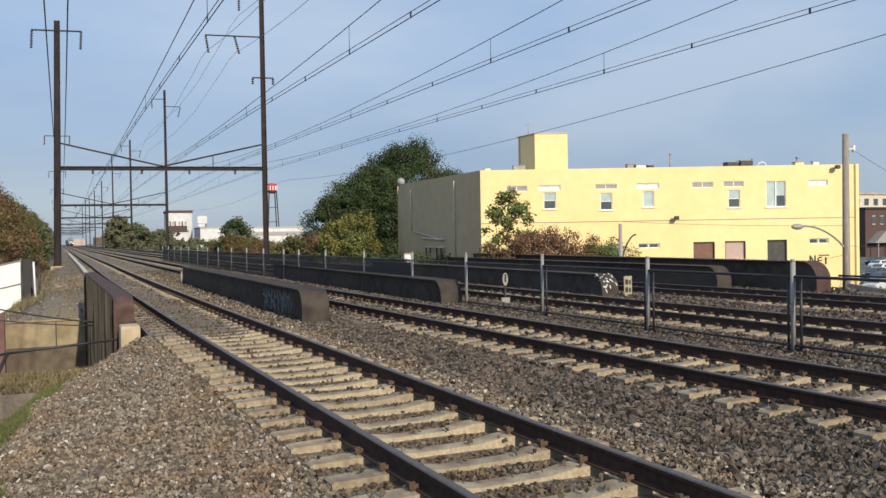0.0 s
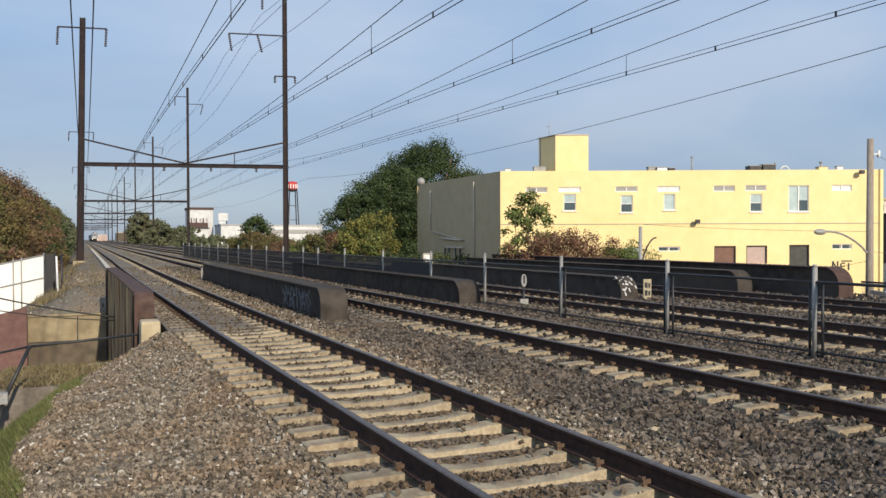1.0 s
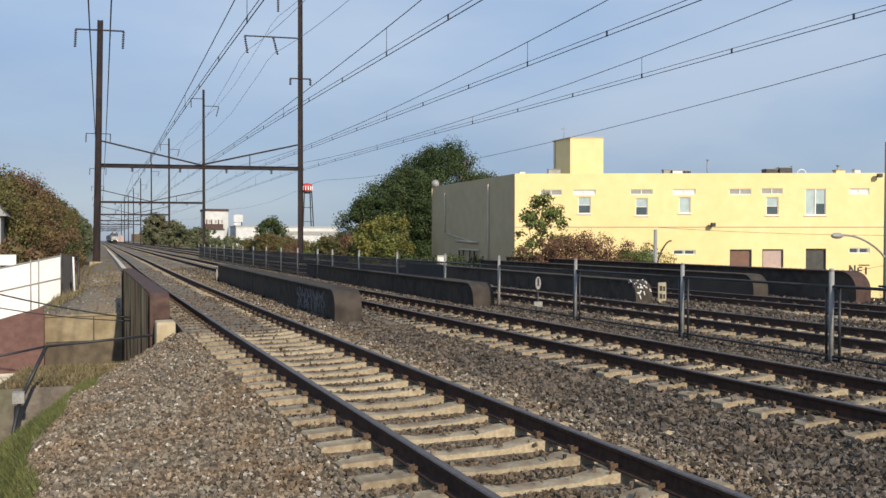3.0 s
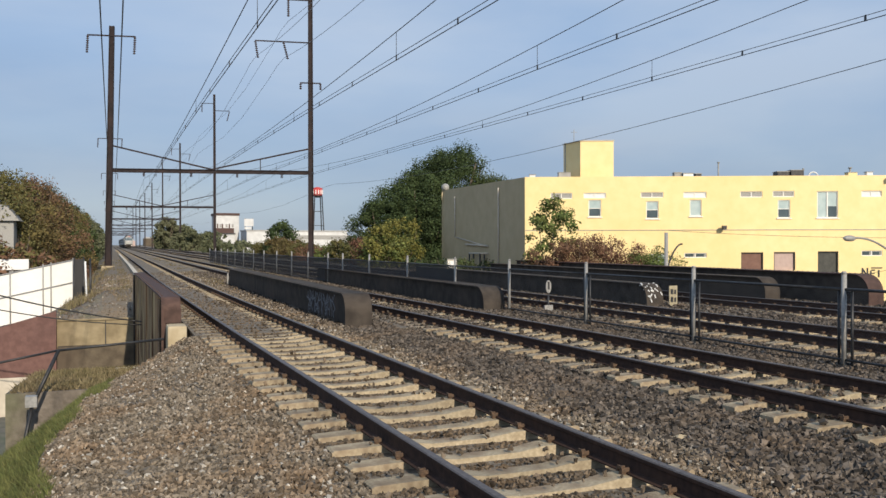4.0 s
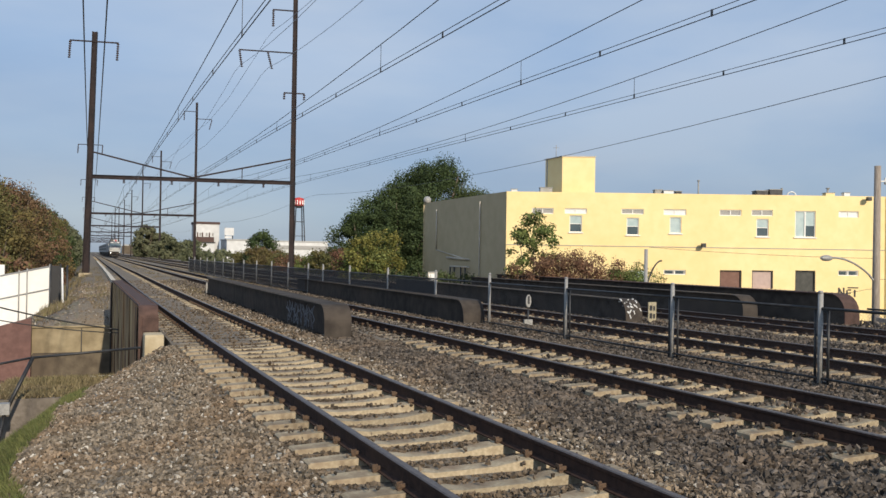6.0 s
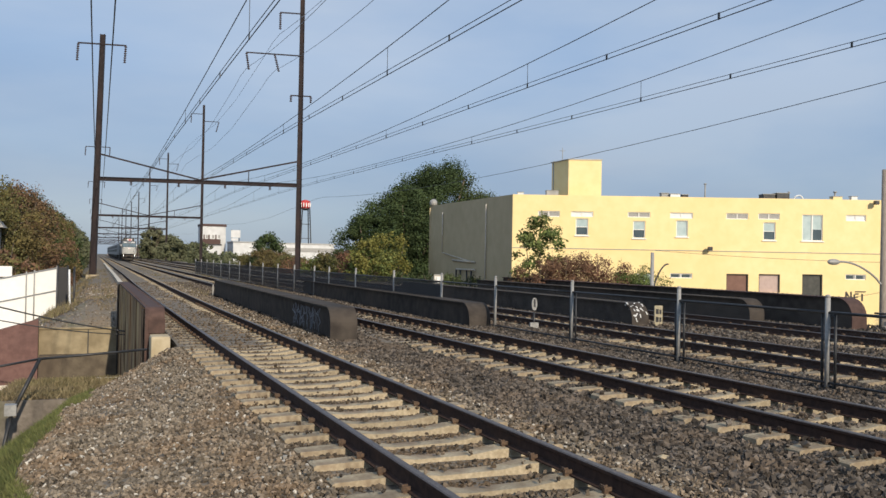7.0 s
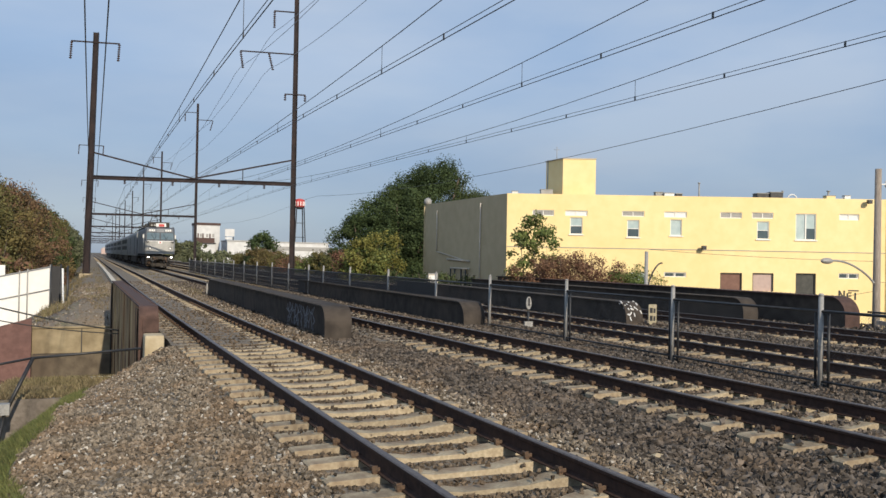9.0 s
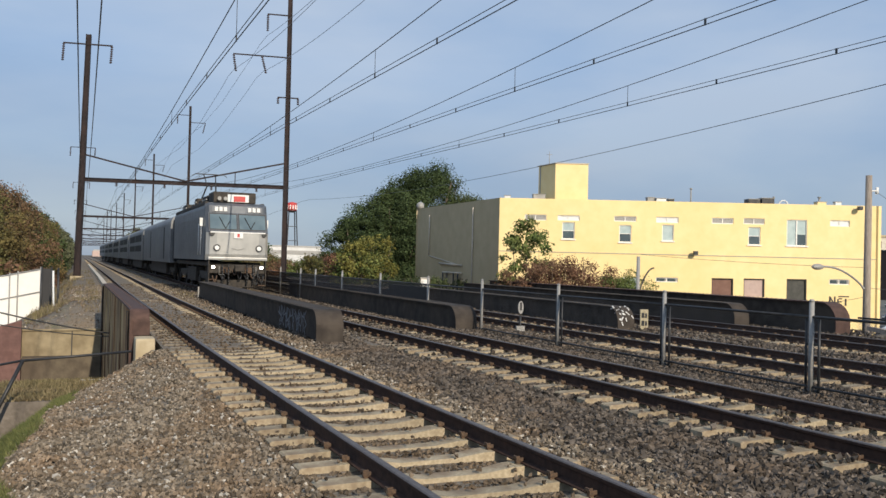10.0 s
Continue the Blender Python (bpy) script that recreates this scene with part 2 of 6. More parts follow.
M_WINDSHIELD = mat("windshield", (0.10, 0.14, 0.16), (0.15, 0.20, 0.22), 1.5, 0.08, spec=0.9, obj=0.001)
M_TRUCK = mat("underframe", (0.030, 0.026, 0.022), (0.065, 0.054, 0.043), 6, 0.85, bump=0.3, obj=0.001)
M_RED = mat("red_paint", (0.45, 0.04, 0.04), (0.55, 0.07, 0.06), 3, 0.5)
M_COACHGLASS = mat("tinted_coach_glass", (0.02, 0.022, 0.025), (0.03, 0.032, 0.035), 2, 0.5, spec=0.08)
M_PALEBOX = mat("pale_lettering_board", (0.72, 0.72, 0.70), (0.8, 0.8, 0.78), 9, 0.6)
M_LAMP = glow("lit_lamp", (1.0, 0.96, 0.86), 9.0)
M_MAROON = mat("maroon_wall", (0.13, 0.065, 0.055), (0.18, 0.095, 0.08), 5, 0.8, c3=(0.09, 0.05, 0.045))
M_BRICK = mat("red_brick_house", (0.075, 0.045, 0.038), (0.11, 0.065, 0.055), 7, 0.9)
M_CARPAINT_W = mat("white_car_paint", (0.75, 0.75, 0.75), (0.8, 0.8, 0.8), 2, 0.25)
M_CARPAINT_D = mat("dark_car_paint", (0.045, 0.05, 0.06), (0.07, 0.075, 0.085), 2, 0.25)
M_TYRE = mat("tyre", (0.02, 0.02, 0.02), (0.03, 0.03, 0.03), 9, 0.85)
M_GRAFFITI = mat("pale_graffiti", (0.15, 0.165, 0.19), (0.26, 0.28, 0.31), 14, 0.7)
M_SIGNPALE = mat("sign_cream", (0.36, 0.31, 0.20), (0.44, 0.38, 0.26), 10, 0.7)
M_CHAIN = mesh_link("chain_link", 18.0, 0.045, (0.12, 0.115, 0.11))
M_CHAIN_PALE = mesh_link("galvanised_chain_link", 12.0, 0.12, (0.35, 0.35, 0.34))
M_FENCE_DARK = mesh_link("close_dark_mesh", 22.0, 0.55, (0.022, 0.022, 0.024))

# ---------------------------------------------------------------- mesh tools


def part(name, bm, material, parent=None, label=""):
    me = bpy.data.meshes.new(name)
    bm.to_mesh(me)
    bm.free()
    mats = material if isinstance(material, (list, tuple)) else [material]
    for m in mats:
        me.materials.append(m)
    ob = new(name, me)
    if parent is not None:
        ob.parent = parent
    if label:
        tagged(ob, label)
    return ob


def thing(name, label, category, group="", kind="", m=None):
    ob = new(name)
    ob.empty_display_size = 0.2
    if m is not None:
        ob.matrix_basis = m
    return tagged(ob, label, category, group, kind)


def box(bm, x0, x1, y0, y1, z0, z1, bevel=0.0, mi=0):
    v = [bm.verts.new(p) for p in ((x0, y0, z0), (x1, y0, z0), (x1, y1, z0), (x0, y1, z0), (x0, y0, z1), (x1, y0, z1), (x1, y1, z1), (x0, y1, z1))]
    fs = [bm.faces.new([v[i] for i in q]) for q in ((3, 2, 1, 0), (4, 5, 6, 7), (0, 1, 5, 4), (1, 2, 6, 5), (2, 3, 7, 6), (3, 0, 4, 7))]
    for f in fs:
        f.material_index = mi
    if bevel:
        bmesh.ops.bevel(bm, geom=list({e for f in fs for e in f.edges}), offset=bevel, segments=2, affect="EDGES", profile=0.6)
    return bm


def boxes(*args, bevel=0.0):
    bm = bmesh.new()
    for a in args:
        box(bm, *a, bevel=bevel)
    return bm


def tube(bm, p, q, r, r2=None, n=8, caps=True, mi=0):
    p, q = Vector(p), Vector(q)
    r2 = r if r2 is None else r2
    d = (q - p).normalized()
    a = d.orthogonal().normalized()
    b = d.cross(a)
    ring = [[bm.verts.new(c + (a * math.cos(2 * math.pi * i / n) + b * math.sin(2 * math.pi * i / n)) * rr) for i in range(n)] for c, rr in ((p, r), (q, r2))]
    for i in range(n):
        f = bm.faces.new((ring[0][i], ring[0][(i + 1) % n], ring[1][(i + 1) % n], ring[1][i]))
        f.smooth, f.material_index = True, mi
    if caps:
        bm.faces.new(ring[0][::-1]).material_index = mi
        bm.faces.new(ring[1]).material_index = mi
    return bm


def bar(bm, p, q, w, h, mi=0):
    """A straight square bar between two points."""
    p, q = Vector(p), Vector(q)
    d = (q - p).normalized()
    a = d.cross(Vector((0, 0, 1)))
    a = Vector((1, 0, 0)) if a.length < 1e-4 else a.normalized()
    b = a.cross(d)
    r = [[bm.verts.new(c + a * sx * w / 2 + b * sy * h / 2) for sx, sy in ((-1, -1), (1, -1), (1, 1), (-1, 1))] for c in (p, q)]
    for i in range(4):
        bm.faces.new((r[0][i], r[0][(i + 1) % 4], r[1][(i + 1) % 4], r[1][i])).material_index = mi
    bm.faces.new(r[0][::-1]).material_index = mi
    bm.faces.new(r[1]).material_index = mi
    return bm


def sweep(bm, section, path, closed=True, smooth=False, mi=None):
    """A section in (across, up), carried along a path of points that runs ahead."""
    rings = []
    for i, p in enumerate(path):
        p = Vector(p)
        d = (Vector(path[min(i + 1, len(path) - 1)]) - Vector(path[max(i - 1, 0)])).normalized()
        side = d.cross(Vector((0, 0, 1))).normalized()
        up = side.cross(d)
        rings.append([bm.verts.new(p + side * u + up * w) for u, w in section])
    n = len(section)
    for i in range(len(rings) - 1):
        for k in range(n if closed else n - 1):
            f = bm.faces.new((rings[i][k], rings[i][(k + 1) % n], rings[i + 1][(k + 1) % n], rings[i + 1][k]))
            f.smooth = smooth
            if mi:
                f.material_index = mi[k]
    if closed:
        bm.faces.new(rings[0])
        bm.faces.new(rings[-1][::-1])
    return bm


def prism(bm, outline, axis, a, b, mi=0):
    """An outline of (u, w) pushed from a to b along x or y."""
    def pt(u, w, d):
        return (d, u, w) if axis == "x" else (u, d, w)
    r = [[bm.verts.new(pt(u, w, d)) for u, w in outline] for d in (a, b)]
    n = len(outline)
    fs = [bm.faces.new((r[0][i], r[0][(i + 1) % n], r[1][(i + 1) % n], r[1][i])) for i in range(n)]
    fs += [bm.faces.new(r[0][::-1]), bm.faces.new(r[1])]
    for f in fs:
        f.material_index = mi
    bmesh.ops.recalc_face_normals(bm, faces=fs)
    return bm


def raw_mesh(name, verts, faces, material):
    """A mesh from numpy arrays of triangles or quads."""
    me = bpy.data.meshes.new(name)
    nf, k = faces.shape
    me.vertices.add(len(verts))
    me.vertices.foreach_set("co", np.asarray(verts, np.float32).ravel())
    me.loops.add(nf * k)
    me.loops.foreach_set("vertex_index", faces.astype(np.int32).ravel())
    me.polygons.add(nf)
    me.polygons.foreach_set("loop_start", (np.arange(nf) * k).astype(np.int32))
    me.update(calc_edges=True)
    me.validate()
    me.shade_flat()
    me.materials.append(material)
    return me


# ---------------------------------------------------------------- the line's plan
# centre of each track (x) at stations along the line (y): a straight that bends to the right towards the camera
STATIONS = (-40, -10, 0, 8, 20, 35, 50, 80, 700)
TRACKS = {
    1: (1.75, 0.80, 0.58, 0.41, 0.21, 0.06, 0.0, -0.02, -2.2),
    2: (6.9, 5.85, 5.55, 5.28, 4.95, 4.55, 4.30, 4.15, 1.97),
    3: (11.9, 10.8, 10.5, 10.27, 9.95, 9.5, 9.0, 8.3, 6.1),
    4: (17.3, 16.1, 15.75, 15.5, 15.1, 14.4, 13.5, 12.4, 10.2),
}


def track_x(k, y):
    v = TRACKS[k]
    i = max(j for j in range(len(STATIONS) - 1) if STATIONS[j] <= max(y, STATIONS[0]))
    u = (y - STATIONS[i]) / (STATIONS[i + 1] - STATIONS[i])

    def slope(j):
        if j == 0 or j == len(v) - 1:
            a, b = (0, 1) if j == 0 else (-2, -1)
            return (v[b] - v[a]) / (STATIONS[b] - STATIONS[a])
        if j == len(v) - 2:
            return (v[-1] - v[-2]) / (STATIONS[-1] - STATIONS[-2])
        return (v[j + 1] - v[j - 1]) / (STATIONS[j + 1] - STATIONS[j - 1])
    h = STATIONS[i + 1] - STATIONS[i]
    m0, m1 = slope(i) * h, slope(i + 1) * h
    return (2 * u**3 - 3 * u**2 + 1) * v[i] + (u**3 - 2 * u**2 + u) * m0 + (3 * u**2 - 2 * u**3) * v[i + 1] + (u**3 - u**2) * m1


def heading(k, y):
    return math.atan2(track_x(k, y + 0.5) - track_x(k, y - 0.5), 1.0)


def line_ys(y0, y1):
    ys, y = [], y0
    while y < y1:
        ys.append(y)
        y += 1.5 if y < 60 else (5 if y < 120 else 25)
    return ys + [y1]


STREET, BRIDGE0, BRIDGE1 = -5.0, 18.6, 38.2
CANT = 0.010


def bed_z(x, y):
    """Top of the ballast."""
    z = -0.245
    if y > 17.5 and x > -1.5:
        z += min(0.04, (y - 17.5) * 0.02)
    if x < -1.4:
        z -= min(0.16, (-1.4 - x) * 0.13)
    if x < -3.1:
        z -= (-3.1 - x) * 0.55
    if x < -1.35 and y < 19:
        z -= min(1.0, max(0.0, (y - 10.5) / 8.0)) ** 1.5 * 0.47 * (-1.35 - x)
    if x < -1.65 and BRIDGE1 - 0.5 < y < 44:
        z = min(z, -1.50 + (y - BRIDGE1) * 0.30)
    if 3.2 < x < 4.5 and y < 30:
        u = x - track_x(2, y)
        z -= 0.075 * max(0.0, 1 - abs(u + 1.5) / 0.38)
    z = max(z, STREET)
    return z + 0.025 * noise.noise((x * 0.9, y * 0.9, 0.0)) + 0.012 * noise.noise((x * 4, y * 4, 3.0))


# ---------------------------------------------------------------- ground, embankment, abutments
bm = boxes((-2500, 2500, -600, 4500, STREET - 0.5, STREET))
tagged(part("ground", bm, M_GROUND), "low street ground and distant yards beyond the railway", "ground", kind="structure")


def embankment(name, y0, y1, step, label):
    bm = bmesh.new()
    xs = [-12, -9, -7, -5.5, -4.6, -4.0, -3.6, -3.2, -2.8, -2.4, -2.0, -1.6] + [-1.2 + 0.4 * i for i in range(52)] + [19.6]
    ys = [y0]
    while ys[-1] < y1:
        ys.append(min(y1, ys[-1] + (step if ys[-1] < 70 else 20)))
    grid = [[bm.verts.new((x, y, bed_z(x, y) + (0.12 if x > 19.2 else 0))) for x in xs] for y in ys]
    for j in range(len(ys) - 1):
        for i in range(len(xs) - 1):
            f = bm.faces.new((grid[j][i], grid[j][i + 1], grid[j + 1][i + 1], grid[j + 1][i]))
            f.smooth = True
            f.material_index = 1 if xs[i] < -3.5 else 0
    # right-hand retaining wall and end walls down to the street
    low = [bm.verts.new((19.6, y, STREET)) for y in ys]
    for j in range(len(ys) - 1):
        bm.faces.new((grid[j][-1], low[j], low[j + 1], grid[j + 1][-1])).material_index = 2
    for j in (0, len(ys) - 1):
        bot = [bm.verts.new((x, ys[j], STREET)) for x in xs]
        for i in range(len(xs) - 1):
            q = (grid[j][i], bot[i], bot[i + 1], grid[j][i + 1])
            bm.faces.new(q if j == 0 else q[::-1]).material_index = 2
    return tagged(part(name, bm, [M_BALLAST, M_SLOPE, M_CONC]), label, "embankment", kind="structure")


embankment("ground_embankment_near", -45, BRIDGE0, 0.5, "gravel-topped railway embankment with an earth slope")
embankment("ground_embankment_far", BRIDGE1, 900, 1.5, "gravel-topped railway embankment running off to the horizon")
bm = boxes((-1.15, 19.0, BRIDGE0 - 0.004, BRIDGE1 + 0.004, -1.0, -0.212))
tagged(part("bridge_deck", bm, M_BALLAST), "gravel-covered deck of the railway bridge", "bridge deck", kind="structure")

# far abutment, seen past the outer girder
ab = thing("abutment", "stained tan concrete bridge abutment with a darker ledge", "abutment", kind="structure")
part("wall", boxes((-4.84, -1.1, 37.5, 38.195, STREET, -1.38), bevel=0.03), M_ABUT, ab)
part("coping", boxes((-4.84, -1.85, 37.44, 37.56, -1.377, -1.30), bevel=0.015), M_ABUT, ab)
# The shadow along this lower band is put into its dark colour.
part("bridge_seat", boxes((-4.80, -1.2, 36.9, 37.495, STREET, -2.36), bevel=0.03), M_CONC_DARK, ab, "brown lower concrete of the abutment, coloured dark for shadow")
for x in (-3.03,):
    part("joint", boxes((x - 0.02, x + 0.02, 37.47, 37.499, -2.35, -1.40)), M_DARK, ab)
part("wing_wall", boxes((-3.17, -1.97, 41.0, 41.4, -1.6, -0.83), bevel=0.04), M_ABUT, ab)
part("ledge", boxes((-2.75, -2.05, 24.4, 24.8, STREET, -1.62), bevel=0.02), M_CONC_LIGHT, ab)
bm = bmesh.new()
prism(bm, [(BRIDGE0 + 0.01, STREET), (25.5, STREET), (25.5, -1.78), (22.0, -1.45), (BRIDGE0 + 0.01, -1.2)], "x", -4.7, -1.85)
tagged(part("ground_terrace", bm, M_SLOPE), "grassy earth terrace below the bridge end", "ground", kind="structure")
# seat blocks at the near ends of the outer girder
ab2 = thing("bridge_seat_block", "pale concrete seat block under the girder end", "concrete block", kind="structure")
part("block", boxes((-1.66, -1.26, 19.2, 19.88, -0.95, -0.05), bevel=0.05), M_CONC, ab2)
kerb = thing("concrete_kerb", "pale concrete kerb beside the near track beyond the bridge", "kerb", kind="structure")
bm = bmesh.new()
sweep(bm, [(-0.13, -0.45), (0.13, -0.45), (0.13, 0.0), (-0.13, 0.0)], [(track_x(1, y) - 1.43, y, -0.06) for y in line_ys(37.7, 160)])
part("kerb_stone", bm, M_CONC_LIGHT, kerb)

# ---------------------------------------------------------------- tracks
RAIL = [(-0.070, -0.170), (0.070, -0.170), (0.070, -0.158), (0.012, -0.140), (0.010, -0.050), (0.036, -0.036), (0.037, -0.010), (0.028, 0.0), (-0.028, 0.0), (-0.037, -0.010), (-0.036, -0.036), (-0.010, -0.050), (-0.012, -0.140), (-0.070, -0.158)]
RAIL_MI = [0, 0, 0, 0, 0, 0, 1, 1, 1, 0, 0, 0, 0, 0]


def tie_bm():
    """A prestressed tie: raised seats under the rails, dipped middle, tapered sides."""
    bm = bmesh.new()
    st = [(-1.30, -0.19, 0.125), (-1.28, -0.175, 0.13), (-0.95, -0.168, 0.135), (-0.55, -0.170, 0.13), (-0.30, -0.205, 0.11), (0.30, -0.205, 0.11), (0.55, -0.170, 0.13), (0.95, -0.168, 0.135), (1.28, -0.175, 0.13), (1.30, -0.19, 0.125)]
    rings = [[bm.verts.new(p) for p in ((x, -w, -0.40), (x, -w * 0.82, z), (x, w * 0.82, z), (x, w, -0.40))] for x, z, w in st]
    for a, b in zip(rings, rings[1:]):
        for k in range(3):
            bm.faces.new((a[k], b[k], b[k + 1], a[k + 1]))
    bm.faces.new(rings[0])
    bm.faces.new(rings[-1][::-1])
    bmesh.ops.recalc_face_normals(bm, faces=bm.faces)
    return bm


TIE_PHASE = {1: 6.586 - 0.61 * 8, 2: 6.40 - 0.61 * 8, 3: 0.2, 4: 0.35}
tie_mesh = bpy.data.meshes.new("tie")
_t = tie_bm()
_t.to_mesh(tie_mesh)
tie_v = np.array([v.co for v in _t.verts])
tie_f = np.array([[v.index for v in (f.verts if len(f.verts) == 4 else f.verts)] for f in _t.faces])
_t.free()
tie_mesh.materials.append(M_TIE)


def tie_pose(k, y):
    return pose(track_x(k, y), y, 0, 0, -math.degrees(CANT), -math.degrees(heading(k, y)))


def clip_bm(bm, m):
    """A spring clip with its shoulder on each side of both rails."""
    for rx in (-0.753, 0.753):
        for s in (-1, 1):
            x = rx + s * 0.085
            c0 = len(bm.verts)
            box(bm, x - 0.026, x + 0.026, -0.022, 0.022, -0.172, -0.135)
            for yy in (-0.032, 0.032):
                box(bm, x - 0.038, x + 0.034, yy - 0.008, yy + 0.008, -0.145, -0.112)
            box(bm, x + s * 0.03 - 0.008, x + s * 0.03 + 0.008, -0.03, 0.03, -0.122, -0.098)
            bm.verts.ensure_lookup_table()
            for v in bm.verts[c0:]:
                v.co = m @ v.co


def build_track(k, near_end, clip_end, label):
    tr = thing("railway_track", label, "railway track", "tracks of the line", kind="structure")
    for s in (-1, 1):
        bm = bmesh.new()
        ys = line_ys(-35, 700)
        sweep(bm, RAIL, [(track_x(k, y) + s * 0.753 * math.cos(heading(k, y)), y, s * 0.753 * CANT) for y in ys], mi=RAIL_MI)
        part("rail", bm, [M_RAILSIDE, M_RAILTOP], tr)
    i = 0
    far = []
    bmc = bmesh.new()
    while True:
        y = TIE_PHASE[k] + 0.61 * (i - 52)
        i += 1
        if y > 300:
            break
        m = tie_pose(k, y)
        jit = random.uniform(-0.008, 0.008) - (0.02 if y > 18 else 0)
        if 1.0 < y < near_end:
            t = new("tie", tie_mesh)
            t.parent = tr
            t.matrix_basis = m @ pose(0, 0, jit, 0, 0, random.uniform(-0.5, 0.5))
            if y < clip_end:
                clip_bm(bmc, m)
        else:
            far.append(np.array(m @ pose(0, 0, -0.025)))
    part("rail_clips", bmc, M_CLIP, tr, "rusty spring clips that hold the rails")["kind"] = "stuff"
    vs, fs = [], []
    for j, m in enumerate(far):
        vs.append(tie_v @ m[:3, :3].T + m[:3, 3])
        fs.append(tie_f + j * len(tie_v))
    ob = new("far_ties", raw_mesh("far_ties", np.concatenate(vs), np.concatenate(fs), M_TIE))
    ob.parent = tr
    tagged(ob, "concrete ties farther along the line", kind="stuff")


build_track(1, 78, 34, "railway track of dark rails on pale concrete ties in gravel, beside the abutment")
build_track(2, 78, 34, "railway track of dark rails on pale concrete ties, between two low girders")
build_track(3, 60, 26, "railway track of dark rails on concrete ties behind the chain link fence")
build_track(4, 60, 22, "railway track of dark rails on concrete ties beside the outer girders")

# ---------------------------------------------------------------- bridge girders


def girder(x0, x1, y0, y1, top, base, radius, label, outer=None, end_mat=None, ribs=False):
    """A plate girder with a rounded near end, flanges and stiffeners."""
    g = thing("bridge_girder", label, "bridge girder", "girders of the bridge", kind="structure")
    w = x1 - x0
    arc = [(y0 + radius - radius * math.sin(a), top - radius + radius * math.cos(a)) for a in [i * math.pi / 2 / 8 for i in range(9)]]
    # flange that runs along the top and bends down round the near end
    bm = bmesh.new()
    th = 0.035
    outl = [(y1, top)] + arc + [(y0, base)]
    inn = [(y0 + th, base)] + [(y0 + radius - (radius - th) * math.sin(a), top - radius + (radius - th) * math.cos(a)) for a in [i * math.pi / 2 / 8 for i in range(8, -1, -1)]] + [(y1, top - th)]
    prism(bm, outl + inn, "x", x0, x1)
    part("flange", bm, end_mat or M_GIRDER, g)
    xc = (x0 + x1) / 2
    bm = bmesh.new()
    prism(bm, [(y1, top - th - 0.002), (y1, base), (y0 + th + 0.002, base)] + [(y, z) for y, z in inn[1:-1]], "x", x0 + (0.035 if ribs else 0.09), x1 - 0.09)
    part("web", bm, outer or M_GIRDER, g)
    y = y0 + radius + 0.5
    while ribs and y < y1 - 0.3:
        part("stiffener", boxes((x0 + 0.012, x0 + 0.0345, y, y + 0.05, base, top - th - 0.004), (x1 - 0.088, x1 - 0.02, y, y + 0.03, base, top - th - 0.004)), outer or M_GIRDER, g)
        y += 3.3
    # rivet rows on the flange
    bm = bmesh.new()
    y = y0 + radius + 0.2
    while y < min(y1, y0 + 16):
        for x in (x0 + 0.05, x1 - 0.05):
            box(bm, x - 0.014, x + 0.014, y, y + 0.028, top, top + 0.012)
        y += 0.22
    part("rivets", bm, end_mat or M_GIRDER, g)["kind"] = "stuff"
    return g


g1 = girder(-1.75, -1.34, 19.92, 37.4, 0.53, -3.5, 0.26, "brown riveted plate girder with a rust-streaked web", M_RUSTWEB, M_GIRDER_BROWN, True)
part("end_post", boxes((-1.67, -1.33, 19.89, 19.917, -0.04, 0.27)), M_GIRDER_BROWN, g1)
part("corner_angle", boxes((-1.79, -1.735, 20.3, 20.55, -3.5, 0.45)), M_GIRDER, g1)
part("corner_angle", boxes((-1.79, -1.735, 36.8, 37.35, -3.5, 0.45)), M_GIRDER, g1)
g1.matrix_basis = pose(-1.5, 19.9, 0, 0, 0, 0.62) @ pose(1.5, -19.9, 0)
g2 = girder(2.22, 2.86, 19.2, 41.0, 0.55, -0.45, 0.42, "black plate girder with graffiti on its web and a rounded end", None, M_GIRDER)
g3 = girder(6.95, 7.6, 22.1, 43.5, 0.48, -0.45, 0.5, "long black plate girder with a rounded end beside the fence")
g4 = girder(12.4, 13.0, 22.2, 43.8, 0.46, -0.45, 0.5, "black plate girder with white graffiti at its rounded end")
g5 = girder(16.9, 17.5, 22.2, 44.0, 0.58, -0.45, 0.5, "dark grey plate girder with a rounded end")
g6 = girder(18.5, 19.1, 19.6, 44.0, 0.74, -0.5, 0.6, "tall dark plate girder with a brown rounded end", None, M_GIRDER_BROWN)


def scribble(parent, x, y0, y1, z0, z1, n, seed):
    """Spray-painted strokes on a web that faces the near track."""
    rnd = random.Random(seed)
    bm = bmesh.new()
    for i in range(n):
        y = y0 + (y1 - y0) * (i + rnd.random()) / n
        pts = [(x, y + rnd.uniform(-0.16, 0.16), z0 + (z1 - z0) * j / 4 + rnd.uniform(-0.03, 0.03)) for j in range(5)]
        for p, q in zip(pts, pts[1:]):
            bar(bm, p, q, 0.006, 0.028)
        if rnd.random() < 0.6:
            a = pts[rnd.randrange(1, 4)]
            bar(bm, a, (x, a[1] + rnd.uniform(0.15, 0.4), a[2] + rnd.uniform(-0.15, 0.15)), 0.006, 0.03)
    part("graffiti", bm, M_GRAFFITI, parent, "pale blue-grey spray-paint strokes")


scribble(g2, 2.304, 20.6, 23.6, -0.12, 0.42, 18, 3)
bm = bmesh.new()
rnd = random.Random(8)
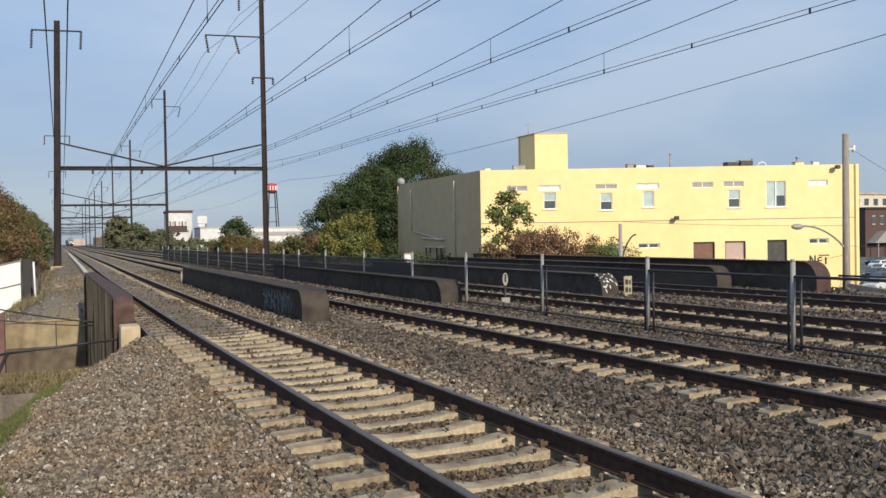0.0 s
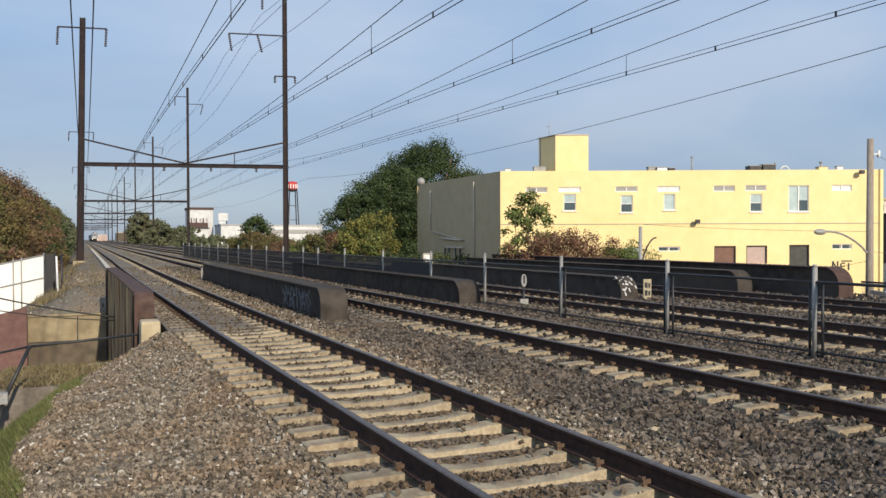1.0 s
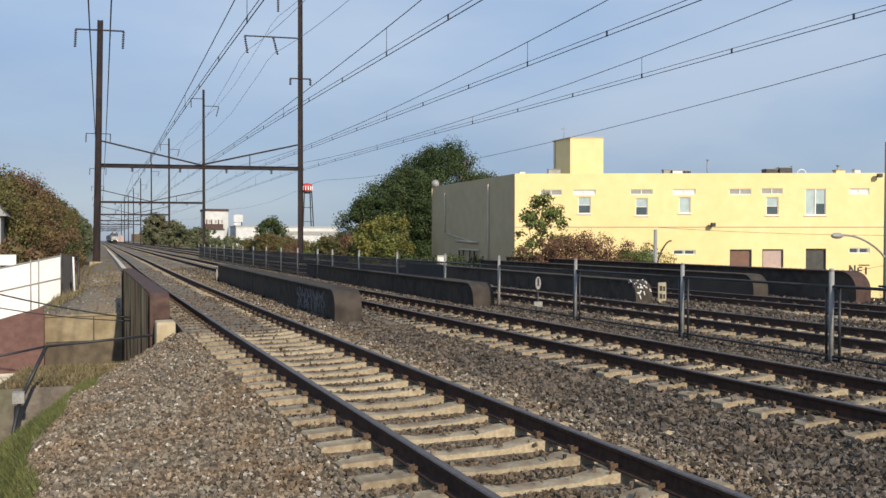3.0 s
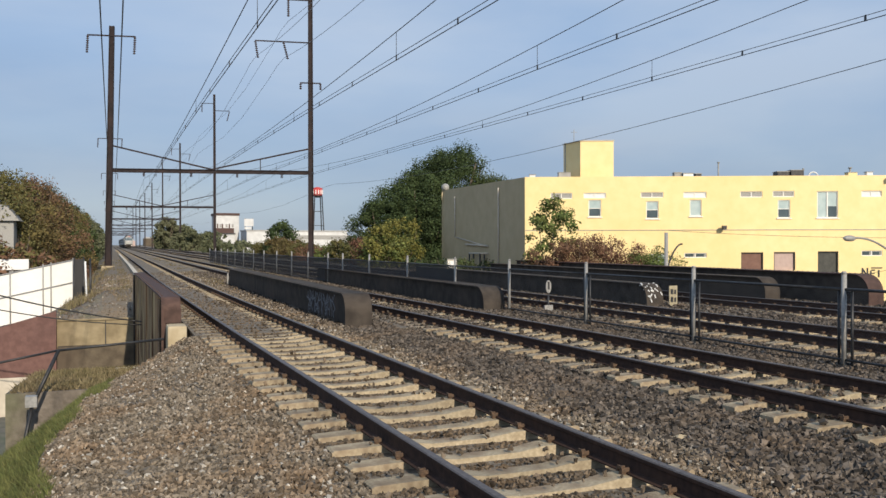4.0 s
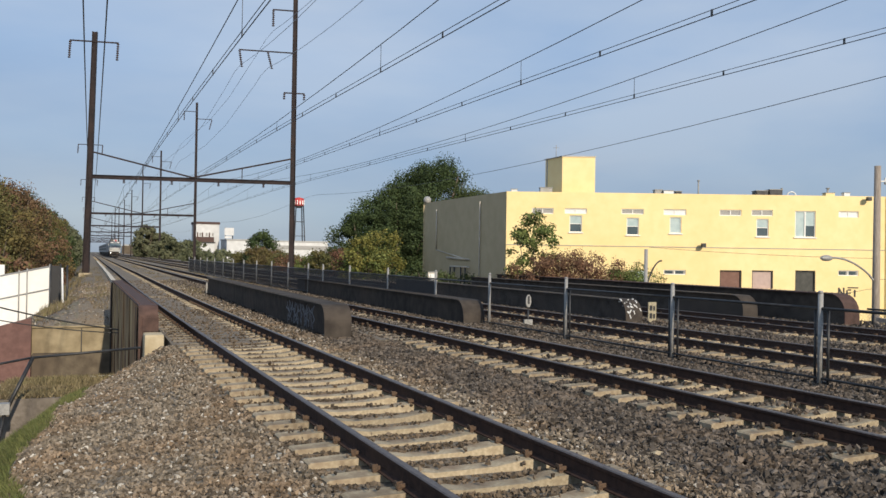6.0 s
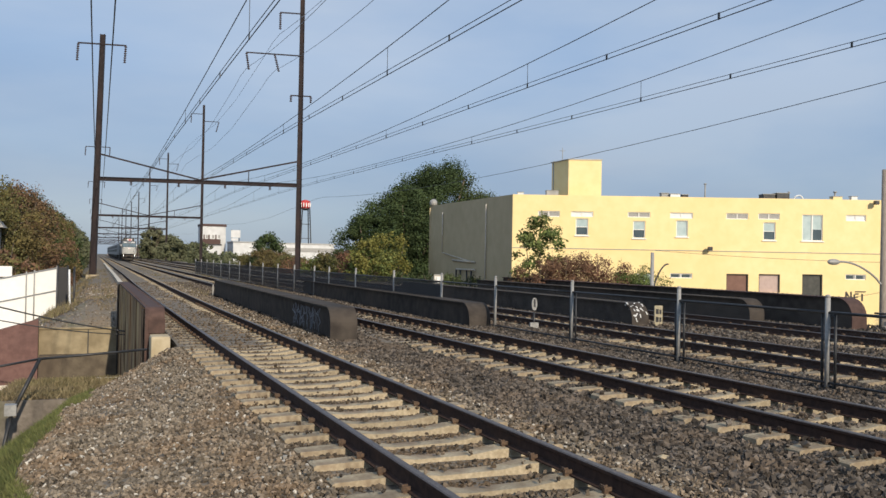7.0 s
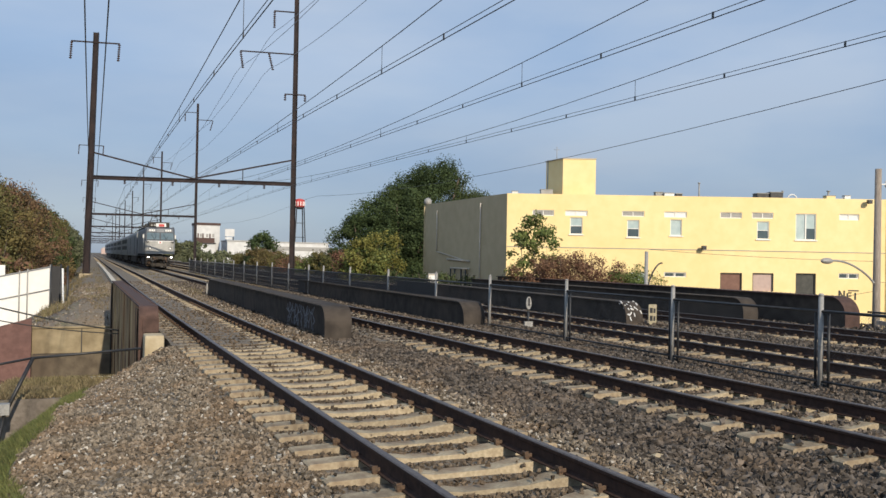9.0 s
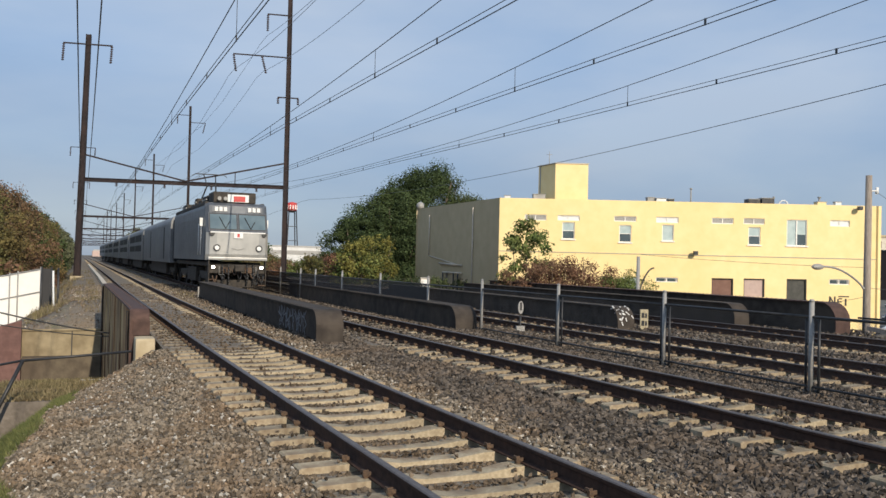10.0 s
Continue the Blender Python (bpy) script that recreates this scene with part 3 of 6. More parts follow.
for i in range(26):
    a = rnd.uniform(0.1, 1.5)
    p = Vector((rnd.uniform(12.42, 12.95), 22.2 + 0.5 - 0.505 * math.sin(a), 0.46 - 0.5 + 0.505 * math.cos(a)))
    q = p + Vector((rnd.uniform(-0.08, 0.08), rnd.uniform(-0.01, 0.0), rnd.uniform(-0.12, 0.02)))
    bar(bm, p, q, 0.05, 0.03)
part("graffiti", bm, M_PALEBOX, g4, "white spray-paint blots")

# loose ballast, drain and marker at the far end of the second girder
mk = thing("track_marker", "short pale post beside the girder end", "marker post")
part("post", boxes((2.1, 2.16, 40.0, 40.06, -0.3, 0.35)), M_GREY, mk)

# ---------------------------------------------------------------- yellow building
A, B = Vector((22.59, 51.0, 0)), Vector((45.6, 41.04, 0))
ED = (B - A).normalized()
EN = Vector((ED.y, -ED.x, 0))
if EN.y > 0:
    EN = -EN
FLEN = (B - A).length
TOP = 6.05
FM = Matrix(((ED.x, -EN.x, 0, A.x), (ED.y, -EN.y, 0, A.y), (0, 0, 1, 0), (0, 0, 0, 1)))  # u along the front, v into the house, z

yb = thing("yellow_building", "flat-roofed two-storey yellow stucco building, its side coloured darker tan for shade", "building", m=FM)
# openings: u0, u1, z0, z1, kind
OPEN = [
    (1.68, 3.10, 4.61, 4.99, "strip"), (3.84, 5.30, 4.64, 4.99, "white"), (4.16, 4.98, 3.42, 4.53, "sash"),
    (7.56, 9.02, 4.66, 5.01, "strip"), (7.91, 8.71, 3.29, 4.43, "sash"), (10.32, 11.81, 4.64, 5.02, "white"), (10.73, 11.49, 3.44, 4.51, "blind"),
    (13.98, 15.40, 4.65, 5.04, "strip"), (16.06, 17.44, 4.67, 5.06, "strip"), (16.39, 17.18, 3.31, 4.48, "sash"), (18.90, 20.23, 3.31, 5.03, "double"),
    (21.72, 23.02, 4.65, 5.05, "white"), (10.37, 11.82, 0.73, 1.04, "strip"), (14.04, 15.46, -1.6, 1.07, "brown"), (16.14, 17.51, -0.10, 1.09, "pink"),
    (18.95, 20.26, -1.6, 1.13, "door"), (21.73, 23.05, 0.83, 1.18, "strip"), (8.1, 9.23, -0.2, 0.98, "sash"),
]
us = sorted({0.0, FLEN} | {o[0] for o in OPEN} | {o[1] for o in OPEN})
zs = sorted({STREET, TOP} | {o[2] for o in OPEN} | {o[3] for o in OPEN})


def in_opening(u, z):
    return any(o[0] < u < o[1] and o[2] < z < o[3] for o in OPEN)


bm = bmesh.new()
grid = {}


def gv(u, v, z):
    k = (round(u, 3), v, round(z, 3))
    if k not in grid:
        grid[k] = bm.verts.new((u, v, z))
    return grid[k]


for u0, u1 in zip(us, us[1:]):
    for z0, z1 in zip(zs, zs[1:]):
        if not in_opening((u0 + u1) / 2, (z0 + z1) / 2):
            bm.faces.new((gv(u0, 0, z0), gv(u1, 0, z0), gv(u1, 0, z1), gv(u0, 0, z1)))
for u0, u1, z0, z1, kind in OPEN:
    d = 0.22
    for q in (((u0, z0), (u1, z0)), ((u1, z0), (u1, z1)), ((u1, z1), (u0, z1)), ((u0, z1), (u0, z0))):
        (a, za), (b, zb) = q
        bm.faces.new([bm.verts.new(p) for p in ((a, 0, za), (a, d, za), (b, d, zb), (b, 0, zb))])
# parapet cap and back of the front wall
bm.faces.new([bm.verts.new(p) for p in ((0, 0, TOP), (FLEN, 0, TOP), (FLEN, 0.3, TOP), (0, 0.3, TOP))])
bm.faces.new([bm.verts.new(p) for p in ((0.3, 0.3, TOP), (FLEN - 0.3, 0.3, TOP), (FLEN - 0.3, 0.3, TOP - 0.6), (0.3, 0.3, TOP - 0.6))])
part("front_wall", bm, M_YELLOW, yb, "pale yellow stucco front wall")
# side wall runs parallel to the line; the house is a skewed block
IV = FM.inverted()
P0 = IV @ Vector((22.59, 51.0, 0))
P1 = IV @ Vector((22.59, 66.3, 0))
P2 = P1 + Vector((FLEN, 0, 0)) * 0.92
P3 = IV @ B


def wall(bm, p, q, z0, z1, th=0.3):
    d = (q - p).normalized()
    n = Vector((d.y, -d.x, 0)) * -th
    r = [bm.verts.new((*(c + o).xy, z)) for z in (z0, z1) for c, o in ((p, n * 0), (q, n * 0), (q, n), (p, n))]
    for f in ((0, 1, 5, 4), (1, 2, 6, 5), (2, 3, 7, 6), (3, 0, 4, 7), (4, 5, 6, 7)):
        bm.faces.new([r[i] for i in f])
    bmesh.ops.recalc_face_normals(bm, faces=bm.faces)
    return bm


# Walls turned from the sun get the stucco with shade coloured in.
part("side_wall", wall(bmesh.new(), P1, P0 + Vector((0.0, 0.004, 0)), STREET, TOP - 0.004), M_TAN_SHADE, yb, "stucco side wall, its shade put into a darker tan colour")
part("rear_wall", wall(bmesh.new(), P2, P1, STREET, TOP - 0.02), M_TAN_SHADE, yb)
part("end_wall", wall(bmesh.new(), P3 + Vector((0, 0.01, 0)), P2, STREET, TOP - 0.01), M_YELLOW, yb)
bm = bmesh.new()
bm.faces.new([bm.verts.new((p.x, p.y, TOP - 0.45)) for p in (P0 + Vector((0.2, 0.3, 0)), P3 + Vector((-0.2, 0.3, 0)), P2, P1)])
part("roof", bm, M_ROOF, yb)


def window_unit(u0, u1, z0, z1, kind):
    v = 0.15
    if kind in ("brown", "pink", "door"):
        w = part("doorway", boxes((u0, u1, v, v + 0.05, z0, z1)), {"brown": M_BROWNPANEL, "pink": M_PINKPANEL, "door": M_DARKDOOR}[kind], yb, {"brown": "brown boarded opening", "pink": "pinkish boarded opening", "door": "dark doorway"}[kind])
        part("frame", boxes((u0, u0 + 0.06, 0.06, v - 0.003, z0, z1), (u1 - 0.06, u1, 0.06, v - 0.003, z0, z1), (u0 + 0.06, u1 - 0.06, 0.06, v - 0.003, z1 - 0.06, z1)), M_DARKDOOR, w)
        return
    w = part("window", boxes((u0, u1, v + 0.04, v + 0.06, z0, z1)), M_DARK, yb)
    fr = 0.05
    part("frame", boxes((u0, u0 + fr, 0.05, v, z0, z1), (u1 - fr, u1, 0.05, v, z0, z1), (u0 + fr, u1 - fr, 0.05, v, z0, z0 + fr), (u0 + fr, u1 - fr, 0.05, v, z1 - fr, z1)), M_WINFRAME, w, "white window frame")
    if kind == "sash":
        zm = (z0 + z1) / 2
        part("pane", boxes((u0 + fr, u1 - fr, 0.10, 0.12, z0 + fr, zm - 0.02)), M_GLASS, w)
        part("pane", boxes((u0 + fr, u1 - fr, 0.09, 0.11, zm + 0.02, z1 - fr)), M_BLIND, w)
        part("meeting_rail", boxes((u0 + fr, u1 - fr, 0.07, 0.13, zm - 0.02, zm + 0.02)), M_WINFRAME, w)
        part("sill", boxes((u0 - 0.08, u1 + 0.08, -0.07, 0.05, z0 - 0.07, z0 - 0.002)), M_WINFRAME, yb)
    elif kind == "blind":
        part("pane", boxes((u0 + fr, u1 - fr, 0.10, 0.12, z0 + fr, z1 - fr)), M_BLIND, w)
        part("sill", boxes((u0 - 0.08, u1 + 0.08, -0.07, 0.05, z0 - 0.07, z0 - 0.002)), M_WINFRAME, yb)
    elif kind == "double":
        um = (u0 + u1) / 2
        part("mullion", boxes((um - 0.04, um + 0.04, 0.05, 0.14, z0 + fr, z1 - fr)), M_WINFRAME, w)
        part("pane", boxes((u0 + fr, um - 0.04, 0.10, 0.12, z0 + fr, z1 - fr)), M_BLIND, w)
        part("pane", boxes((um + 0.04, u1 - fr, 0.10, 0.12, z0 + 0.75, z1 - fr)), M_BLIND, w)
        part("pane", boxes((um + 0.04, u1 - fr, 0.10, 0.12, z0 + fr, z0 + 0.748)), M_GLASS, w)
        part("sill", boxes((u0 - 0.08, u1 + 0.08, -0.07, 0.05, z0 - 0.07, z0 - 0.002)), M_WINFRAME, yb)
    else:
        um = (u0 + u1) / 2
        pm = M_PALEBOX if kind == "white" else M_GREY
        part("mullion", boxes((um - 0.03, um + 0.03, 0.05, 0.14, z0 + fr, z1 - fr)), M_WINFRAME, w)
        for a, b in ((u0 + fr, um - 0.03), (um + 0.03, u1 - fr)):
            part("pane", boxes((a, b, 0.09, 0.11, z0 + fr, z1 - fr)), pm, w)
            if kind == "strip" and z0 < 2:
                part("pane_shade", boxes((a + 0.03, b - 0.1, 0.075, 0.088, z0 + fr, z1 - fr)), M_GLASS, w)


for o in OPEN:
    window_unit(*o)
# ledge line, wall cable, roof gear
part("ledge_cable", boxes((0.02, FLEN - 0.05, -0.035, -0.004, 2.52, 2.56)), M_GREY, yb, "thin cable along the front wall")
for u, z in ((12.85, 2.68), (23.5, 5.85)):
    lp = part("wall_lamp", boxes((u - 0.14, u + 0.14, -0.52, -0.22, z - 0.12, z + 0.13), bevel=0.03), M_DARK, yb, "dark box floodlight on a bracket")
    part("bracket", boxes((u - 0.03, u + 0.03, -0.22, -0.003, z - 0.03, z + 0.03)), M_DARK, lp)
bm = bmesh.new()
for a, b, c, d in ((21.74, 21.83, -0.55, 0.05), (22.06, 22.15, -0.55, 0.05), (22.27, 22.36, -0.45, -0.12), (22.36, 22.58, -0.55, -0.46), (22.36, 22.58, -0.13, -0.05), (22.36, 22.56, -0.33, -0.27), (22.77, 22.87, -0.55, -0.08), (22.35, 23.04, 0.02, 0.09)):
    box(bm, a, b, -0.03, -0.003, c, d)
bar(bm, (21.79, -0.015, 0.02), (22.10, -0.015, -0.52), 0.026, 0.09)
part("painted_mark", bm, M_DARK, yb, "dark painted shop mark of plain strokes")
# roof tower
def skew_block(u0, u1, v0, depth, z0, z1):
    d = (P1 - P0).normalized() * depth
    bm = bmesh.new()
    q = [(u0, v0), (u1, v0), (u1 + d.x, v0 + d.y), (u0 + d.x, v0 + d.y)]
    r = [[bm.verts.new((u, v, z)) for u, v in q] for z in (z0, z1)]
    for i in range(4):
        bm.faces.new((r[0][i], r[0][(i + 1) % 4], r[1][(i + 1) % 4], r[1][i]))
    bm.faces.new(r[1])
    bm.faces.new(r[0][::-1])
    return bm


tw = part("roof_tower", skew_block(3.75, 5.95, 1.0, 2.3, TOP - 0.44, 8.5), M_YELLOW, yb, "yellow stair tower on the roof")
part("cap", skew_block(3.70, 6.0, 0.95, 2.4, 8.501, 8.56), M_CONC_LIGHT, tw)
bm = bmesh.new()
tube(bm, (2.95, 2.9, TOP - 0.4), (2.95, 2.9, 8.6), 0.07)
tube(bm, (3.5, 2.6, 8.56), (3.5, 2.6, 9.5), 0.02)
tube(bm, (3.3, 2.6, 9.3), (3.7, 2.6, 9.3), 0.015)
part("flue", bm, M_GREY, tw)
for u0, u1, v0, v1, h, mm in ((2.3, 3.1, 1.0, 1.8, 0.35, M_ROOF), (10.0, 10.5, 1.2, 1.8, 0.32, M_GREY), (10.55, 11.2, 1.0, 1.7, 0.26, M_PALEBOX), (11.4, 11.8, 1.2, 1.7, 0.24, M_DARK), (16.7, 17.5, 1.0, 1.9, 0.34, M_DARK), (17.55, 18.4, 0.9, 1.9, 0.42, M_DARK), (21.3, 21.9, 1.0, 1.6, 0.26, M_YELLOW), (22.5, 22.9, 1.0, 1.4, 0.28, M_PALEBOX), (0.35, 0.75, 0.8, 1.2, 0.2, M_PALEBOX)):
    rb = part("roof_unit", boxes((u0, u1, v0, v1, TOP - 0.44, TOP + h), bevel=0.03), mm, yb)
    part("unit_lid", boxes((u0 - 0.03, u1 + 0.03, v0 - 0.03, v1 + 0.03, TOP + h + 0.001, TOP + h + 0.04)), M_GREY, rb)
for u, h, r in ((12.9, 0.95, 0.05), (21.5, 0.55, 0.07), (18.45, 0.5, 0.04)):
    bm = tube(bmesh.new(), (u, 1.2, TOP - 0.4), (u, 1.2, TOP + h), r)
    tube(bm, (u, 1.2, TOP + h), (u, 1.2, TOP + h + 0.07), r * 1.9)
    part("roof_vent", bm, M_GREY, yb)
bm = bmesh.new()
for i in range(8):
    a0, a1 = math.pi * i / 8, math.pi * (i + 1) / 8
    tube(bm, (19.1 - 0.3 * math.cos(a0), 1.2, TOP + 0.02 + 0.3 * math.sin(a0)), (19.1 - 0.3 * math.cos(a1), 1.2, TOP + 0.02 + 0.3 * math.sin(a1)), 0.05)
part("gooseneck_vent", bm, M_PALEBOX, yb)
# pipes, beam and meters on the shaded side wall (x just outside 22.59)
bm = bmesh.new()
x = 22.5
for p, q, r in (((x, 63.2, 5.4), (x, 63.2, 2.2), 0.04), ((x, 63.2, 2.2), (x, 57.6, 1.55), 0.04), ((x, 55.0, 5.6), (x, 55.0, -1.5), 0.045), ((x, 61.0, 1.62), (x, 56.8, 1.50), 0.07), ((x - 0.1, 60.0, 0.95), (x - 0.1, 56.6, 0.95), 0.06)):
    tube(bm, IV @ Vector(p), IV @ Vector(q), r)
part("side_pipe", bm, M_CONC_LIGHT, yb, "painted pipes up the side wall")
for y in (60.0, 59.2, 58.0, 57.2):
    part("meter_pipe", tube(bmesh.new(), IV @ Vector((x - 0.1, y, -1.0)), IV @ Vector((x - 0.1, y, 0.95)), 0.06), M_DARK, yb)
bm = bmesh.new()
bmesh.ops.create_icosphere(bm, subdivisions=2, radius=0.33, matrix=Matrix.Translation(IV @ Vector((22.7, 65.8, TOP + 0.22))))
part("roof_fan", bm, M_GREY, yb)

# ---------------------------------------------------------------- catenary gantries
BEAM = 8.4


def hang(bm, x, y, z, n=6, step=0.2, lean=0.0):
    """A string of insulator discs, turned in one piece."""
    rings = []
    for i in range(n):
        for dz, r in ((0.0, 0.05), (0.05, 0.13), (0.11, 0.12), (0.16, 0.04)):
            c = Vector((x + lean * (i + dz / step), y, z - step * i - dz * step / 0.2))
            rings.append([bm.verts.new(c + Vector((math.cos(a * math.pi / 4), math.sin(a * math.pi / 4), 0)) * r) for a in range(8)])
    for p, q in zip(rings, rings[1:]):
        for k in range(8):
            bm.faces.new((p[k], q[k], q[(k + 1) % 8], p[(k + 1) % 8]))
    bm.faces.new(rings[0])
    bm.faces.new(rings[-1][::-1])


def gantry(first):
    g = thing("catenary_gantry", "rust-brown steel railway catenary gantry spanning four tracks", "catenary gantry", "gantries over the line")
    xl, xr = 0.0, 18.2 if first else 18.45
    lh, rh = 21.5, 31.0 if first else 29.2

    def column(name, x, h, w, lean=0.0):
        """A rolled steel mast: web and two tapered flanges, on a concrete foot."""
        bm = bmesh.new()
        r = [[bm.verts.new((x + dx + a * w * k, b * 0.03, z)) for a, b in ((-1, -1), (1, -1), (1, 1), (-1, 1))] for z, dx, k in ((-0.6, 0.0, 0.45), (h, lean, 0.34))]
        for i in range(4):
            bm.faces.new((r[0][i], r[0][(i + 1) % 4], r[1][(i + 1) % 4], r[1][i]))
        bm.faces.new(r[1])
        c = part(name, bm, M_STEEL, g)
        for s in (-1, 1):
            bm = bmesh.new()
            r = []
            for z, ww, dx in ((-0.6, w, 0.0), (h, w * 0.75, lean)):
                r.append([bm.verts.new((x + dx + s * ww / 2 + a * 0.03, b * ww / 2, z)) for a, b in ((-1, -1), (1, -1), (1, 1), (-1, 1))])
            for i in range(4):
                bm.faces.new((r[0][i], r[0][(i + 1) % 4], r[1][(i + 1) % 4], r[1][i]))
            bm.faces.new(r[1])
            part("flange", bm, M_STEEL, c)
        part("base", boxes((x - 0.5, x + 0.5, -0.5, 0.5, -1.0, -0.3), bevel=0.04), M_CONC, c)
        return c
    column("column", xl - 0.05, lh, 0.5, 0.42 if first else 0.1)
    column("column", xr, rh, 0.46)
    bm = bmesh.new()
    box(bm, xl + 0.27, xr - 0.25, -0.16, 0.16, BEAM + 0.14, BEAM + 0.18)
    box(bm, xl + 0.27, xr - 0.25, -0.16, 0.16, BEAM - 0.18, BEAM - 0.14)
    box(bm, xl + 0.27, xr - 0.25, -0.03, 0.03, BEAM - 0.14, BEAM + 0.14)
    part("beam", bm, M_STEEL, g)
    bm = bmesh.new()
    xm = 9.1
    for x0, z0 in ((xl + 0.3, 10.65), (xr - 0.25, 10.65)):
        bar(bm, (x0, 0, z0), (xm, 0, BEAM + 0.20), 0.12, 0.14)
        xq, zq = (x0 + xm) / 2, (z0 + BEAM + 0.20) / 2
        bar(bm, (xq, 0, zq), (xq, 0, BEAM + 0.17), 0.08, 0.08)
    part("stay", bm, M_STEEL, g)
    bm = bmesh.new()
    bar(bm, (xl - 1.75, -0.05, 20.6), (xl + 2.42, -0.05, 20.6), 0.1, 0.12)
    part("crossarm", bm, M_STEEL, g)
    if first:
        arms = (((13.05, 20.72), (xr, 20.70)), ((16.1, 24.7), (xr, 24.7)), ((xr - 0.98, 16.9), (xr + 0.98, 16.9)))
        strings = ((13.1, 20.66, 8, 0.03), (15.7, 20.64, 8, 0.05), (16.15, 24.65, 8, 0.0), (xr - 0.93, 16.84, 3, 0.0), (xr + 0.93, 16.84, 3, 0.0))
    else:
        arms = (((xr - 2.25, 27.5), (xr, 27.5)), ((xr, 26.2), (xr + 2.75, 26.2)))
        strings = ((xr - 2.2, 27.4, 8, 0.0), (xr + 2.7, 26.1, 9, -0.05))
    for (xa, za), (xb, zb) in arms:
        part("side_arm", bar(bmesh.new(), (xa, -0.05, za), (xb, -0.05, zb), 0.09, 0.11), M_STEEL, g)
    for x, z, n, lean in strings + ((xl - 1.7, 20.55, 8, -0.01), (xl + 2.37, 20.55, 8, -0.01)):
        bm = bmesh.new()
        hang(bm, x, -0.05, z, n, 0.2, lean)
        part("insulator", bm, M_INSUL, g)
    for k in (1, 2, 3, 4):
        bm = bmesh.new()
        x = TRACKS[k][7] + 3.1
        hang(bm, x, 0, BEAM - 0.185, 3, 0.12)
        part("wire_hanger", bm, M_INSUL, g)
    return g


SPANS = [84.0 + 82.0 * i for i in range(9)]
gan = gantry(True)
gan.matrix_basis = pose(-3.1, SPANS[0], 0, 0, 0, -10)
gan2 = gantry(False)
gan2.matrix_basis = pose(-3.45, SPANS[1], 0, 0, 0, -8)
for i, y in enumerate(SPANS[2:]):
    copy_thing(gan2, pose(-3.1 - 0.0042 * (y - 84), y, 0, 0, 0, -8))

# ---------------------------------------------------------------- overhead wires
SUPPORTS = [2.0, -80.0] + SPANS


def span_at(y):
    return (y - 2.0) / 82.0


def line_wire(bm, x_of, z_of, y0, y1, r):
    y, pts = y0, []
    while y <= y1:
        pts.append((x_of(y), y, z_of(y)))
        y += 4 if y < 90 else 20.5
    sweep(bm, [(r * math.cos(a * 1.2566), r * math.sin(a * 1.2566)) for a in range(5)], pts, smooth=True)


def sag(y, top, drop):
    u = span_at(y) % 1.0
    return top - drop * 4 * u * (1 - u)


def messenger_gap(y):
    """Height of the messenger over the contact wire: it hangs low at mid-span."""
    if y < 84:
        return 0.22 + (0.00078 if y < 50 else 0.00095) * (y - 50) ** 2
    return sag(y, 1.31, 1.0)


for k in (1, 2, 3, 4):
    cat = thing("overhead_line", "dark overhead contact wire hung from a messenger wire", "overhead wire", "overhead wires")
    base = {1: 6.45, 2: 6.98, 3: 7.23, 4: 7.4}[k]

    def xo(y, k=k):
        return track_x(k, y)

    bm = bmesh.new()
    line_wire(bm, xo, lambda y: base - 0.03, -30, 500, 0.013)
    part("contact_wire", bm, M_WIRE, cat)
    bm = bmesh.new()
    line_wire(bm, xo, lambda y: base + 0.10, -30, 500, 0.010)
    part("auxiliary_wire", bm, M_WIRE, cat)
    bm = bmesh.new()
    line_wire(bm, xo, lambda y: base + messenger_gap(y), -30, 500, 0.013)
    part("messenger_wire", bm, M_WIRE, cat)
    y = {1: 19.0, 2: 23.5, 3: 24.4, 4: 25.5}[k] - 13.2 * 2
    bm = bmesh.new()
    while y < 250:
        part("dropper", tube(bmesh.new(), (xo(y), y, base + 0.10), (xo(y), y, base + messenger_gap(y)), 0.009, n=4), M_WIRE, cat)
        for d in (-4.4, 0, 4.4):
            box(bm, xo(y + d) - 0.012, xo(y + d) + 0.012, y + d - 0.03, y + d + 0.03, base - 0.045, base + 0.115)
        y += 13.2
    part("wire_clamp", bm, M_WIRE, cat)["kind"] = "stuff"


def feeder(label, x0, z0, drop, r, m):
    f = thing("feeder_cable", label, "cable", "cables along the line")
    bm = bmesh.new()
    line_wire(bm, lambda y: x0, lambda y: sag(y, z0, drop), -30, 500, r)
    part("cable", bm, m, f)


feeder("dark feeder cable along the outer columns", -2.52, 7.4, 0.95, 0.017, M_WIRE)
feeder("dark feeder cable along the outer columns", -2.98, 7.6, 1.0, 0.017, M_WIRE)
feeder("pale high-voltage cable strung above the line", 9.95, 19.6, 2.2, 0.02, M_WIRE_PALE)
feeder("pale high-voltage cable strung above the line", 12.6, 19.6, 2.2, 0.02, M_WIRE_PALE)
feeder("pale high-voltage cable strung above the line", 12.95, 23.1, 2.2, 0.02, M_WIRE_PALE)
feeder("dark feeder cable strung outside the gantries", 17.5, 7.6, 1.2, 0.012, M_WIRE)

# ---------------------------------------------------------------- fences


def fence_x(y):
    return (track_x(2, y) + track_x(3, y)) / 2 + (0.2 if y < 46 else 0.25)


